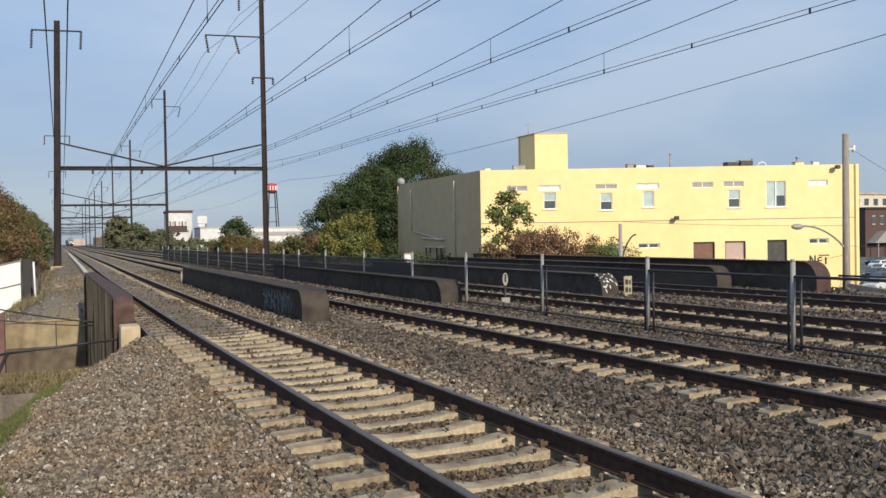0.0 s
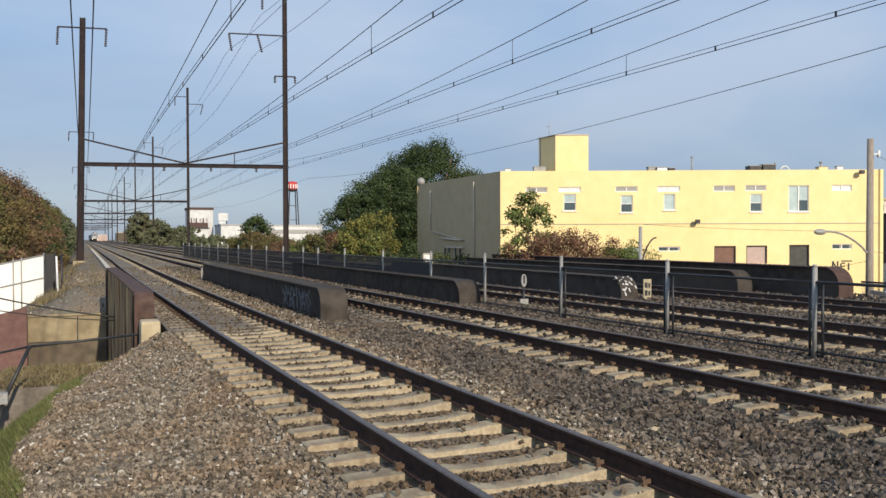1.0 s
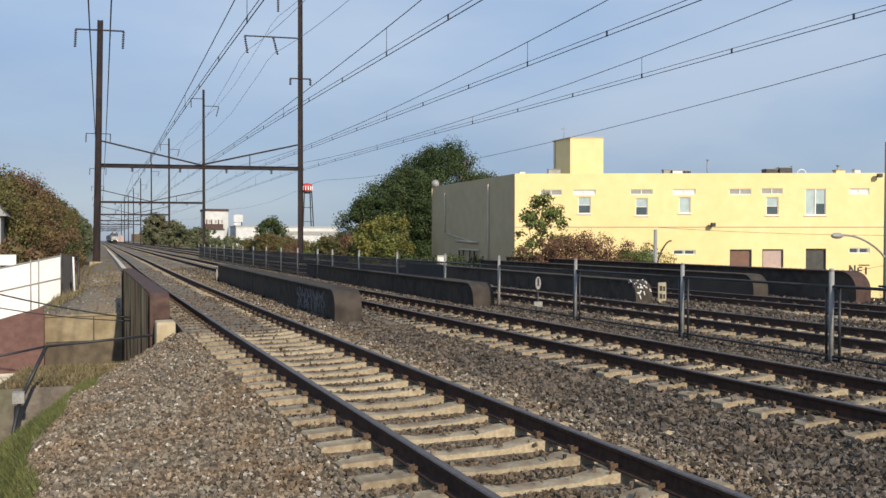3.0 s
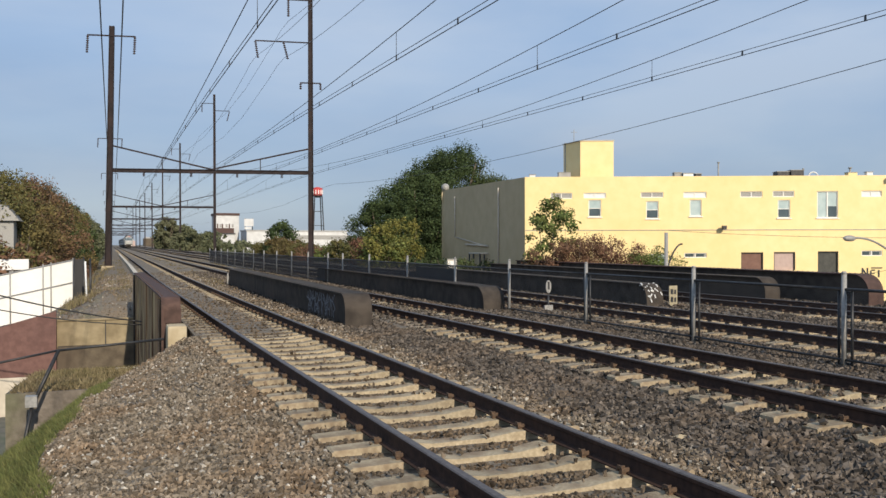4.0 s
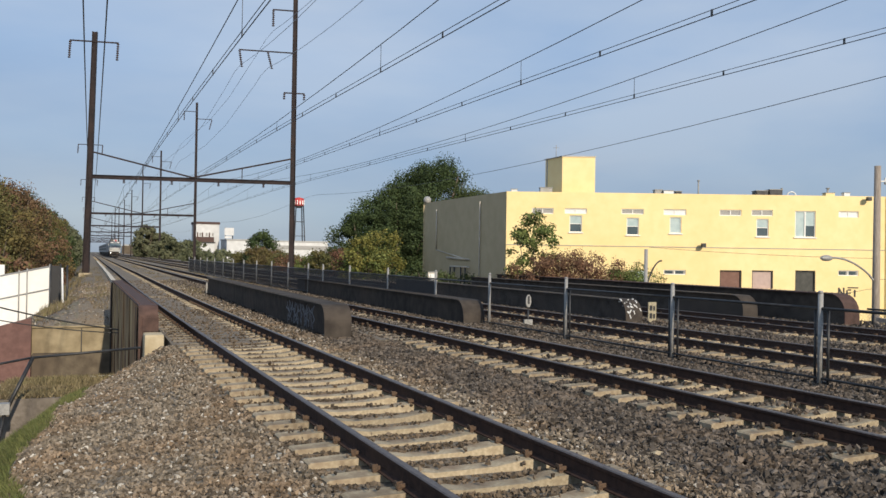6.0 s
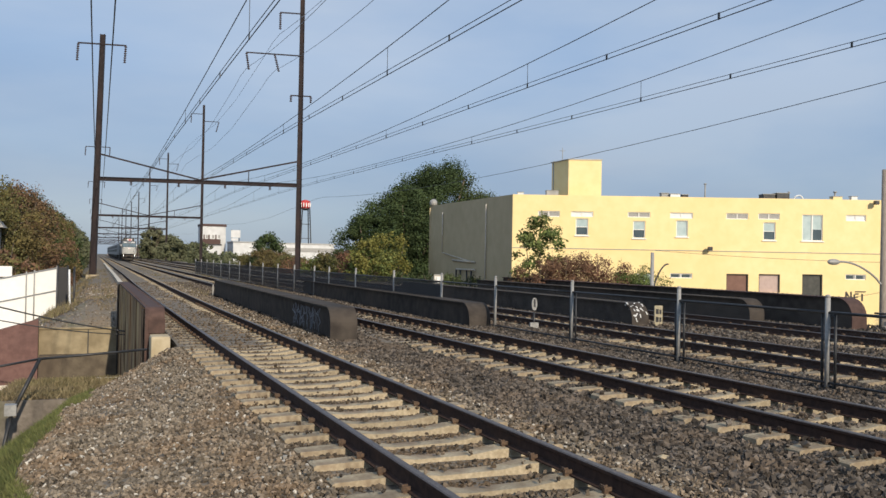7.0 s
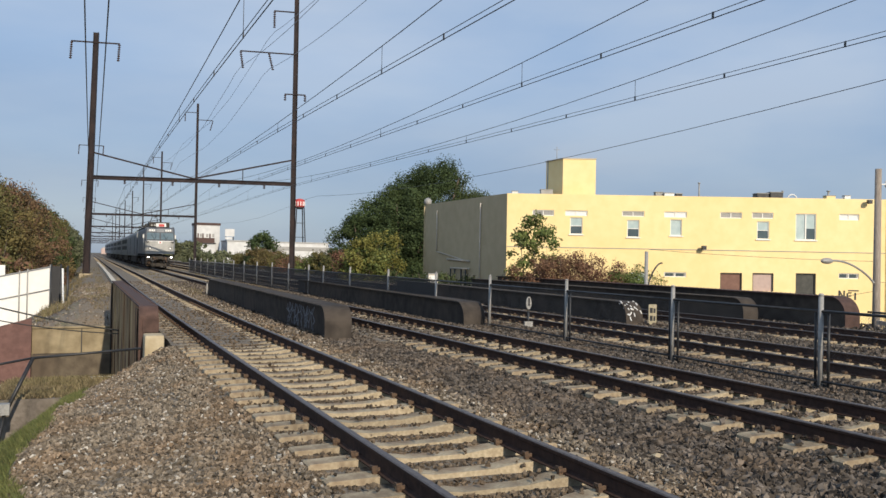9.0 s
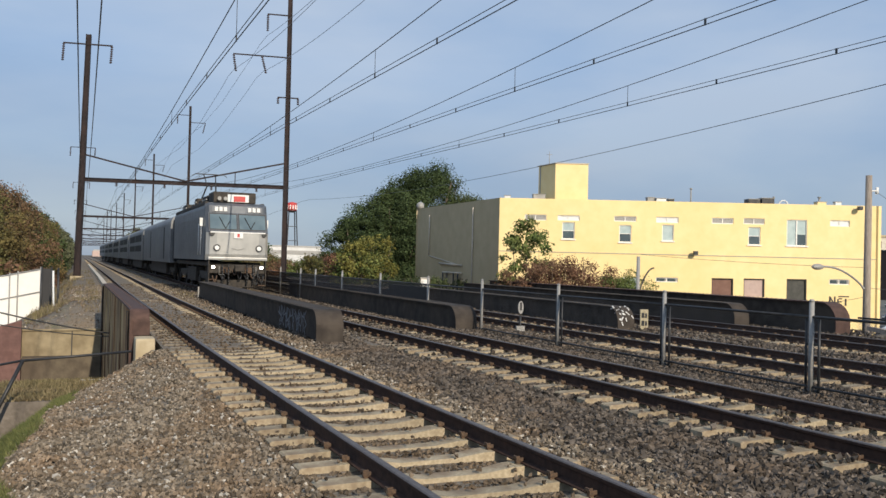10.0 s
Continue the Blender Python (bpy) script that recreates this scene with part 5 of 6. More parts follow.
tube(bm, (cx, cy, 21.2), (cx, cy, 21.6), 1.75, 0.3, n=20)
part("tank", bm, M_RED, wt)
part("tank_bottom", tube(bmesh.new(), (cx, cy, 17.9), (cx, cy, 18.597), 0.9, 1.7, n=20), M_DARK, wt)
bm = bmesh.new()
for a in range(-62, 63, 31):
    s, c = math.sin(radians(a)), math.cos(radians(a))
    box(bm, cx + 1.77 * s - 0.16, cx + 1.77 * s + 0.16, cy - 1.79 * c - 0.04, cy - 1.77 * c + 0.06, 19.0, 20.5)
part("white_band", bm, M_WHITE, wt, "white painted marks round the tank")
bm = bmesh.new()
for sx in (-1, 1):
    for sy in (-1, 1):
        tube(bm, (cx + 1.3 * sx, cy + 1.3 * sy, 18.4), (cx + 2.3 * sx, cy + 2.3 * sy, STREET), 0.2, n=6)
for z, w in ((13.0, 1.55), (8.0, 1.78), (3.0, 2.0)):
    for s in (-1, 1):
        bar(bm, (cx - w, cy + s * w, z), (cx + w, cy + s * w, z), 0.12, 0.12)
        bar(bm, (cx + s * w, cy - w, z), (cx + s * w, cy + w, z), 0.12, 0.12)
part("leg", bm, M_DARK, wt)
# distant terminal masses at the vanishing point
for i, (x, y, w, h, mm) in enumerate(((4, 690, 9, 7, M_PINKPANEL), (20, 720, 12, 9, M_CONC_DARK), (-30, 760, 26, 8, M_GREY), (60, 740, 60, 7, M_LEAF_O), (120, 700, 80, 8, M_LEAF_O), (220, 680, 120, 8, M_LEAF_O))):
    fb = thing("far_block", "hazy distant building or tree belt on the horizon", "building", "far blocks")
    part("wall", boxes((x, x + w, y, y + 20, STREET, h - 3), bevel=0.4), mm, fb)
    part("roof", boxes((x + 1, x + w - 1, y + 1, y + 19, h - 2.998, h - 2)), M_ROOF, fb)

ub = thing("utility_cabinet", "pale metal utility cabinet beside the hedge", "cabinet", m=pose(19.1, 55.5, -0.26))
part("body", boxes((-0.35, 0.35, -0.3, 0.3, -0.06, 0.82), bevel=0.02), M_CONC_LIGHT, ub)
part("lid", boxes((-0.38, 0.38, -0.33, 0.33, 0.822, 0.88)), M_GREY, ub)
part("door", boxes((-0.3, 0.3, -0.32, -0.302, 0.05, 0.75)), M_PALEBOX, ub)

# ---------------------------------------------------------------- loose ballast stones


def stones():
    rng = np.random.default_rng(21)
    bm = bmesh.new()
    bmesh.ops.create_cube(bm, size=1.5)
    bmesh.ops.triangulate(bm, faces=bm.faces[:])
    iv = np.array([v.co for v in bm.verts])
    fi = np.array([[v.index for v in f.verts] for f in bm.faces])
    bm.free()
    shapes = [(iv * rng.uniform(0.45, 1.15, size=(len(iv), 1)) + rng.normal(0, 0.12, size=iv.shape)) * np.array([1.0, rng.uniform(0.55, 1.0), rng.uniform(0.5, 0.85)]) for _ in range(24)]
    pts = []
    for y0, y1, dens, lo, hi in ((-8.0, 4.3, 110, 0.025, 0.05), (4.3, 8.0, 1250, 0.013, 0.044), (8.0, 12.0, 980, 0.015, 0.045), (12.0, 18.5, 460, 0.019, 0.047), (18.5, 30.0, 150, 0.026, 0.05), (30.0, 60.0, 45, 0.035, 0.06)):
        n = int(dens * (y1 - y0) * 26)
        p = np.stack([rng.uniform(-5.5, 20.5, n), rng.uniform(y0, y1, n), rng.uniform(lo, hi, n)], 1)
        r = (p[:, 0] + 2.738) / np.maximum(p[:, 1], 0.5)
        far = p[:, 0] > 8.2
        keep = (((r > -0.14) & (r < 1.3)) | ((p[:, 1] < 4.3) & (p[:, 0] < 8))) & (p[:, 0] > np.where(p[:, 1] > BRIDGE1, -5.2, -3.45 + np.clip(p[:, 1] - 11, 0, 7) * 0.09)) & ~(far & (rng.uniform(0, 1, n) < 0.6))
        keep &= ~((p[:, 1] > 18.5) & (p[:, 1] < BRIDGE1 + 0.2) & (p[:, 0] < -1.1))
        pts.append(p[keep])
    p = np.concatenate(pts)
    ok = np.ones(len(p), bool)
    low = np.zeros(len(p))
    for k in TRACKS:
        c = np.array([track_x(k, y) for y in p[:, 1]])
        u = p[:, 0] - c
        ph = (p[:, 1] - TIE_PHASE[k]) / 0.61
        on_tie = (abs(ph - np.round(ph)) * 0.61 < 0.145) & (abs(u) < 1.31)
        spill = rng.uniform(0, 1, len(p)) < 0.035
        ok &= ~(on_tie & ~spill)
        ok &= ~(abs(abs(u) - 0.753) < 0.11)
        low = np.where(on_tie, 0.085, np.where(abs(u) < 1.3, -0.012, low))
        # ballast heaped a little between the tracks
        low = np.where((abs(u) > 1.32) & (abs(u) < 2.1) & (p[:, 0] > -1), 0.02, low)
    p, low = p[ok], low[ok]
    z = np.array([bed_z(a, b) for a, b in p[:, :2]]) + low + rng.uniform(-0.008, 0.022, len(p))
    n = len(p)
    q = rng.normal(size=(n, 4))
    q /= np.linalg.norm(q, axis=1)[:, None]
    w, x, y, zz = q.T
    R = np.stack([1 - 2 * (y * y + zz * zz), 2 * (x * y - w * zz), 2 * (x * zz + w * y), 2 * (x * y + w * zz), 1 - 2 * (x * x + zz * zz), 2 * (y * zz - w * x), 2 * (x * zz - w * y), 2 * (y * zz + w * x), 1 - 2 * (x * x + y * y)], 1).reshape(n, 3, 3)
    base = np.stack(shapes)[rng.integers(0, len(shapes), n)]
    c1 = np.array([track_x(1, yy) for yy in p[:, 1]])
    old = p[:, 0] - c1 + rng.normal(0, 0.22, n) < 1.95
    size = p[:, 2] * np.where(old, 0.80, 1.32)
    dirt = old & (np.abs(p[:, 0] - c1) < 1.33)
    pale = old & ~dirt & (rng.uniform(0, 1, n) < 0.05)
    v = np.einsum("nij,nkj->nki", R, base) * size[:, None, None] + np.stack([p[:, 0], p[:, 1], z], 1)[:, None, :]
    # old brown ballast on the near shoulder and round the near track, newer dark stone beyond it
    for sel, name, m, label in ((pale, "pale_ballast_stones", M_STONE_PALE, "pale chips of stone scattered in the ballast"), (dirt, "dirty_ballast_stones", M_STONE_DIRT, "dark dirty ballast stones packed between the ties"), (old & ~pale & ~dirt, "ballast_stones", M_STONE, "loose crushed brownish ballast stones round the track"), (~old, "ballast_stones", M_STONE_NEW, "newer dark grey crushed ballast stones between the tracks")):
        vv = v[sel]
        f = fi[None] + (np.arange(len(vv)) * len(iv))[:, None, None]
        ob = new(name, raw_mesh(name, vv.reshape(-1, 3), f.reshape(-1, 3), m))
        tagged(ob, label, "ballast", kind="stuff")


stones()
# one pale larger stone among the ballast
bm = bmesh.new()
bmesh.ops.create_icosphere(bm, subdivisions=1, radius=0.075)
rr2 = random.Random(3)
for v in bm.verts:
    v.co *= rr2.uniform(0.8, 1.15)
    v.co.z *= 0.6
ob = part("pale_rock", bm, M_CONC)
ob.matrix_basis = pose(2.45, 7.05, -0.21)
tagged(ob, "pale rough rock lying in the ballast", "rock")

# grass on the left-hand edge


def grass():
    rng = np.random.default_rng(9)
    n = 42000
    y = rng.uniform(5.5, 18.6, n)
    x = -3.38 + np.clip(y - 11, 0, 7) * 0.09 - np.abs(rng.normal(0, 0.55, n)) + 0.12 * np.sin(y * 1.7)
    keep = ((x + 2.738) / y > -0.16)
    x, y = x[keep], y[keep]
    z = np.array([bed_z(a, b) for a, b in zip(x, y)])
    n = len(x)
    h = rng.uniform(0.03, 0.11, n)
    a = rng.uniform(0, 6.28, n)
    dx, dy = np.cos(a) * 0.008, np.sin(a) * 0.008
    lx, ly = rng.normal(0, 0.05, n), rng.normal(0, 0.05, n)
    v = np.stack([np.stack([x - dx, y - dy, z - 0.02], 1), np.stack([x + dx, y + dy, z - 0.02], 1), np.stack([x + lx, y + ly, z + h], 1)], 1).reshape(-1, 3)
    ob = new("grass", raw_mesh("grass", v, np.arange(n * 3).reshape(-1, 3), M_GRASS))
    tagged(ob, "short rough grass along the embankment edge", "grass", kind="stuff")


grass()


def dry_growth():
    """Straw-coloured weeds on the far walkway and between the far tracks."""
    rng = np.random.default_rng(77)
    n = 9000
    m = 9000
    x2, y2 = rng.uniform(-4.6, -1.9, m), rng.uniform(BRIDGE0 + 0.05, 25.3, m)
    y = 40.5 + 80 * rng.uniform(0, 1, n) ** 1.6
    side = rng.uniform(0, 1, n)
    x = np.where(side < 0.62, rng.uniform(-5.2, -1.9, n), np.where(side < 0.8, rng.normal(2.1, 0.35, n), rng.normal(6.2, 0.3, n)))
    keep = np.array([noise.noise((a * 0.8, b * 0.25, 9.0)) > -0.05 for a, b in zip(x, y)])
    x, y = x[keep], y[keep]
    z = np.array([bed_z(a, b) for a, b in zip(x, y)])
    x, y = np.concatenate([x, x2]), np.concatenate([y, y2])
    z = np.concatenate([z, np.interp(y2, (BRIDGE0, 22.0, 25.5), (-1.2, -1.45, -1.78))])
    n = len(x)
    h = rng.uniform(0.06, 0.28, n) * np.where((x < -3.3) & (y > 30), 1.4, 0.6)
    a = rng.uniform(0, 6.28, n)
    dx, dy = np.cos(a) * 0.02, np.sin(a) * 0.02
    lx, ly = rng.normal(0, 0.08, n), rng.normal(0, 0.08, n)
    v = np.stack([np.stack([x - dx, y - dy, z - 0.02], 1), np.stack([x + dx, y + dy, z - 0.02], 1), np.stack([x + lx, y + ly, z + h], 1)], 1).reshape(-1, 3)
    ob = new("dry_weeds", raw_mesh("dry_weeds", v, np.arange(n * 3).reshape(-1, 3), M_DRY))
    tagged(ob, "dry straw-coloured weeds beside the far tracks", "weeds", kind="stuff")


dry_growth()

# ---------------------------------------------------------------- houses and cars beyond the building
hs = thing("row_house", "dark red brick row house with a gabled porch", "house")
HX, HY = 180.5, 150.0
part("wall", boxes((HX - 4.5, HX + 12, HY, HY + 9, STREET, 6.6)), M_BRICK, hs)
part("cornice", boxes((HX - 4.7, HX + 12.2, HY - 0.3, HY + 9, 6.602, 7.1)), M_DARK, hs)
bm = bmesh.new()
prism(bm, [(HX - 4.0, -1.6), (HX + 3.6, -1.6), (HX - 0.2, 1.3)], "y", HY - 2.4, HY - 0.004)
part("porch_roof", bm, M_GREY, hs)
for x in (HX - 2.8, HX + 2.2):
    part("porch_post", boxes((x, x + 0.25, HY - 2.2, HY - 1.95, STREET, -1.62)), M_GREY, hs)
for x in (HX - 2.2, HX + 0.6, HX + 4, HX + 7):
    w = part("window", boxes((x, x + 1.0, HY - 0.06, HY - 0.004, 3.0, 4.9)), M_GLASS, hs)
    part("frame", boxes((x - 0.08, x + 1.08, HY - 0.10, HY - 0.064, 2.9, 3.0), (x - 0.08, x + 1.08, HY - 0.10, HY - 0.064, 4.9, 5.0)), M_WINFRAME, w)
hs = thing("pale_block", "pale concrete apartment block behind the houses", "building")
part("wall", boxes((229, 290, 200, 220, STREET, 13.0)), M_CONC_LIGHT, hs)
part("roof", boxes((228.5, 290.5, 199.5, 220.5, 13.002, 13.6)), M_CONC, hs)
for i in range(6):
    for z in (5.5, 9.5):
        part("window", boxes((231 + i * 4.2, 233 + i * 4.2, 199.94, 199.996, z, z + 2.2)), M_GLASS, hs)


def parked_car(x, y, turn, paint, label):
    c = thing("parked_car", label, "car", "parked cars", m=pose(x, y, STREET, 0, 0, turn))
    prof = [(-2.2, 0.35), (-2.25, 0.75), (-1.5, 0.95), (-0.8, 1.42), (0.9, 1.46), (1.7, 1.0), (2.2, 0.9), (2.25, 0.4)]
    bm = bmesh.new()
    prism(bm, [(u, w) for u, w in prof], "y", -0.85, 0.85)
    bmesh.ops.bevel(bm, geom=bm.edges[:], offset=0.08, segments=2, affect="EDGES")
    part("body", bm, paint, c)
    part("side_glass", boxes((-0.75, 0.85, -0.862, -0.853, 0.98, 1.34)), M_GLASS, c)
    part("side_glass", boxes((-0.75, 0.85, 0.853, 0.862, 0.98, 1.34)), M_GLASS, c)
    bm = bmesh.new()
    bar(bm, (-1.44, 0, 1.0), (-0.85, 0, 1.4), 1.4, 0.03)
    part("windshield", bm, M_GLASS, c)
    bm = bmesh.new()
    bar(bm, (0.98, 0, 1.44), (1.66, 0, 1.05), 1.4, 0.03)
    part("rear_window", bm, M_GLASS, c)
    for wx in (-1.4, 1.4):
        for s in (-1, 1):
            w = part("wheel", tube(bmesh.new(), (wx, s * 0.66, 0.32), (wx, s * 0.88, 0.32), 0.32, n=14), M_TYRE, c)
            part("rim", tube(bmesh.new(), (wx, s * 0.885, 0.32), (wx, s * 0.895, 0.32), 0.19, n=12), M_GREY, w)
    for s in (-1, 1):
        part("headlight", boxes((-2.27, -2.19, s * 0.6 - 0.14, s * 0.6 + 0.14, 0.62, 0.76)), M_PALEBOX, c)


for d, off, paint, lab in ((66, 0.0, M_CARPAINT_W, "white saloon parked below the guard fence"), (75, 0.4, M_CARPAINT_D, "dark saloon parked in the yard row"), (84, -0.6, M_CARPAINT_D, "dark grey saloon parked in the yard row"), (93, 0.5, M_CARPAINT_W, "white saloon parked in the yard row"), (104, 0.0, M_CARPAINT_W, "white hatchback parked in the yard row"), (116, -1.2, M_CARPAINT_D, "dark saloon parked at the end of the row"), (120, 4.6, M_CARPAINT_W, "white van-like car parked at the end of the row")):
    parked_car(-2.738 + 1.222 * d + off, d, 12, paint, lab)

# ---------------------------------------------------------------- the train


def rounded(x0, x1, z0, z1, r, n=4):
    pts = [(x0, z0), (x1, z0)]
    for i in range(n + 1):
        a = i * math.pi / 2 / n
        pts.append((x1 - r + r * math.cos(a), z1 - r + r * math.sin(a)))
    for i in range(n + 1):
        a = math.pi / 2 + i * math.pi / 2 / n
        pts.append((x0 + r + r * math.cos(a), z1 - r + r * math.sin(a)))
    return pts


def truck(parent, y):
    t = part("truck_frame", boxes((-1.15, -0.95, y - 1.7, y + 1.7, 0.45, 0.85), (0.95, 1.15, y - 1.7, y + 1.7, 0.45, 0.85), (-0.95, 0.95, y - 0.2, y + 0.2, 0.5, 0.8), bevel=0.04), M_TRUCK, parent)
    for wy in (y - 1.3, y + 1.3):
        for s in (-1, 1):
            bm = bmesh.new()
            tube(bm, (s * 0.70, wy, 0.51), (s * 0.84, wy, 0.51), 0.51, n=20)
            part("wheel", bm, M_TRUCK, t)
            part("axle_box", boxes((s * 1.152 - 0.06, s * 1.152 + 0.06, wy - 0.18, wy + 0.18, 0.36, 0.70), bevel=0.03), M_TRUCK, t)
    return t


def locomotive():
    """Nose at y = 0, facing -y; rails at z = 0."""
    lo = thing("electric_locomotive", "boxy silver-grey electric locomotive with a pale front and lit lamps", "locomotive")
    L_ = 15.6
    HW = 1.53
    # body side shell
    bm = bmesh.new()
    prism(bm, rounded(-HW, HW, 1.05, 3.95, 0.32, 4), "y", 1.05, L_ - 0.9)
    part("body", bm, M_SILVER, lo, "silver-grey corrugated body")
    for s in (-1, 1):
        bm = bmesh.new()
        for i in range(13):
            z = 1.35 + i * 0.15
            box(bm, min(s * HW, s * (HW + 0.02)), max(s * HW, s * (HW + 0.02)), 2.9, L_ - 2.6, z, z + 0.06)
        part("side_ribs", bm, M_SILVER, lo)
        part("cab_door", boxes((min(s * (HW + 0.001), s * (HW + 0.02)), max(s * (HW + 0.001), s * (HW + 0.02)), 1.75, 2.45, 1.2, 3.3)), M_SILVER, lo)
        part("cab_window", boxes((min(s * (HW + 0.021), s * (HW + 0.03)), max(s * (HW + 0.021), s * (HW + 0.03)), 1.85, 2.35, 2.5, 3.2)), M_WINDSHIELD, lo)
        for y in (1.62, 2.58):
            part("grab_rail", tube(bmesh.new(), (s * (HW + 0.06), y, 1.3), (s * (HW + 0.06), y, 2.9), 0.02), M_PALEBOX, lo)
        part("side_mirror", boxes((s * (HW + 0.12) - 0.07, s * (HW + 0.12) + 0.07, 1.2, 1.26, 2.75, 3.15)), M_PALEBOX, lo)
        part("roof_edge", boxes((min(s * 1.30, s * 1.50), max(s * 1.30, s * 1.50), 1.2, L_ - 1.1, 3.80, 3.99), bevel=0.04), M_TRUCK, lo)
    # front: lower face, raked upper face, chamfered corners
    prof = [(0.16, 1.05), (0.0, 1.35), (0.0, 2.42), (0.42, 3.38), (0.55, 3.78), (0.80, 3.92), (1.06, 3.95), (1.06, 1.05)]
    bm = bmesh.new()
    sec = [(-HW, 0.30), (-HW + 0.16, 0.07), (-HW + 0.5, 0.0), (HW - 0.5, 0.0), (HW - 0.16, 0.07), (HW, 0.30)]
    rows_ = []
    for y, z in prof[:-2]:
        rows_.append([bm.verts.new((x, y + dy * (1 if z < 3.9 else 0.5), z - (0.06 if abs(x) == HW and z > 3.7 else 0))) for x, dy in sec])
    for a, b in zip(rows_, rows_[1:]):
        for i in range(len(sec) - 1):
            f = bm.faces.new((a[i], a[i + 1], b[i + 1], b[i]))
            f.material_index = 0 if b[i].co.z < 2.5 else 1
    back = [[bm.verts.new((s * HW, 1.06, v[0 if s < 0 else -1].co.z)) for v in rows_] for s in (-1, 1)]
    for s, bk in zip((0, -1), back):
        for i in range(len(rows_) - 1):
            q = (rows_[i][s], rows_[i + 1][s], bk[i + 1], bk[i])
            bm.faces.new(q if s == 0 else q[::-1]).material_index = 1
    bm.faces.new(rows_[-1] + [back[1][-1], back[0][-1]]).material_index = 1
    bm.faces.new(rows_[0][::-1] + [back[0][0], back[1][0]])
    front = part("front", bm, [M_FACE, M_CABDARK], lo, "pale grey lower cab front under a dark blue-grey window zone")

    def up_face(x0, x1, z0, z1, name, m, off=0.012, parent=front):
        def yy(z):
            return 0.42 * (z - 2.42) / 0.96 if z < 3.38 else 0.42 + 0.13 * (z - 3.38) / 0.4
        bm = bmesh.new()
        a = [(x0, yy(z0) - off, z0), (x1, yy(z0) - off, z0), (x1, yy(z1) - off, z1), (x0, yy(z1) - off, z1)]
        b = [(x, y + 0.03, z) for x, y, z in a]
        va, vb = [bm.verts.new(p) for p in a], [bm.verts.new(p) for p in b]
        bm.faces.new(va)
        for i in range(4):
            bm.faces.new((va[i], vb[i], vb[(i + 1) % 4], va[(i + 1) % 4]))
        return part(name, bm, m, parent)

    up_face(-1.44, 1.44, 2.46, 3.42, "window_band", M_BAND, 0.004)
    for x0, x1 in ((-1.36, -0.07), (0.07, 1.36)):
        up_face(x0 - 0.05, x1 + 0.05, 2.55, 3.38, "window_gasket", M_DARK, 0.010)
        up_face(x0, x1, 2.60, 3.33, "windshield", M_WINDSHIELD, 0.020)
    for x in (-0.62, 0.62):
        bm = bmesh.new()
        bar(bm, (x, 0.05, 2.62), (x - 0.28, 0.28, 3.2), 0.02, 0.03)
        bar(bm, (x, 0.05, 2.62), (x + 0.22, 0.2, 3.0), 0.02, 0.03)
        part("wiper", bm, M_DARK, front)
    for x in (-0.82, 0.82):
        nb = up_face(x - 0.42, x + 0.42, 3.45, 3.74, "number_board", M_BAND, 0.02)
        bm = bmesh.new()
        for i in range(3):
            box(bm, x - 0.30 + i * 0.22, x - 0.14 + i * 0.22, 0.39, 0.43, 3.49, 3.70)
        part("plain_bar", bm, M_PALEBOX, nb)
    part("brow", boxes((-1.35, 1.35, -0.03, 0.05, 2.40, 2.46), bevel=0.01), M_PALEBOX, front, "white trim under the windshield")
    part("badge", boxes((-0.22, 0.22, -0.06, -0.004, 2.14, 2.44), bevel=0.01), M_PALEBOX, front)
    part("badge_bar", boxes((-0.06, 0.06, -0.068, -0.062, 2.2, 2.38)), M_RED, front)
    for s in (-1, 1):
        h = part("headlight_ring", tube(bmesh.new(), (s * 1.03, -0.05, 1.66), (s * 1.03, -0.002, 1.66), 0.17, n=16), M_DARK, front)
        part("lens", tube(bmesh.new(), (s * 1.03, -0.07, 1.66), (s * 1.03, -0.052, 1.66), 0.11, n=14), M_PALEBOX, h)
        m_ = part("marker_light", tube(bmesh.new(), (s * 1.28, -0.02, 2.36), (s * 1.28, 0.10, 2.36), 0.13, n=12), M_DARK, front)
        d = part("ditch_light", tube(bmesh.new(), (s * 1.18, 0.0, 0.88), (s * 1.18, 0.12, 0.88), 0.10, n=14), M_DARK, lo)
        part("lit_lens", tube(bmesh.new(), (s * 1.18, -0.02, 0.88), (s * 1.18, -0.003, 0.88), 0.075, n=14), M_LAMP, d, "lit white ditch light")
        bm = bmesh.new()
        tube(bm, (s * 0.9, -0.05, 0.6), (s * 0.9, -0.05, 1.0), 0.015)
        tube(bm, (s * 0.9, -0.05, 0.6), (s * 0.62, -0.05, 0.6), 0.015)
        part("handrail", bm, M_GREY, lo)
    bm = bmesh.new()
    for x0, x1, z in ((-0.28, 0.28, 1.62), ):
        for i in range(8):
            a0, a1 = math.pi + math.pi * i / 8, math.pi + math.pi * (i + 1) / 8
            tube(bm, (0.28 * math.cos(a0), -0.03, 1.68 + 0.1 * math.sin(a0)), (0.28 * math.cos(a1), -0.03, 1.68 + 0.1 * math.sin(a1)), 0.007, n=5)
    part("cable_loop", bm, M_GREY, front)
    part("bumper", boxes((-1.45, 1.45, -0.10, 0.3, 1.06, 1.20), bevel=0.03), M_FACE, lo)
    part("buffer_beam", boxes((-1.35, 1.35, 0.05, 0.4, 0.62, 1.055), bevel=0.02), M_TRUCK, lo)
    bm = bmesh.new()
    prism(bm, [(-1.0, 0.58), (1.0, 0.58), (0.85, 0.22), (-0.85, 0.22)], "y", 0.1, 0.22)
    part("pilot", bm, M_TRUCK, lo)
    bm = bmesh.new()
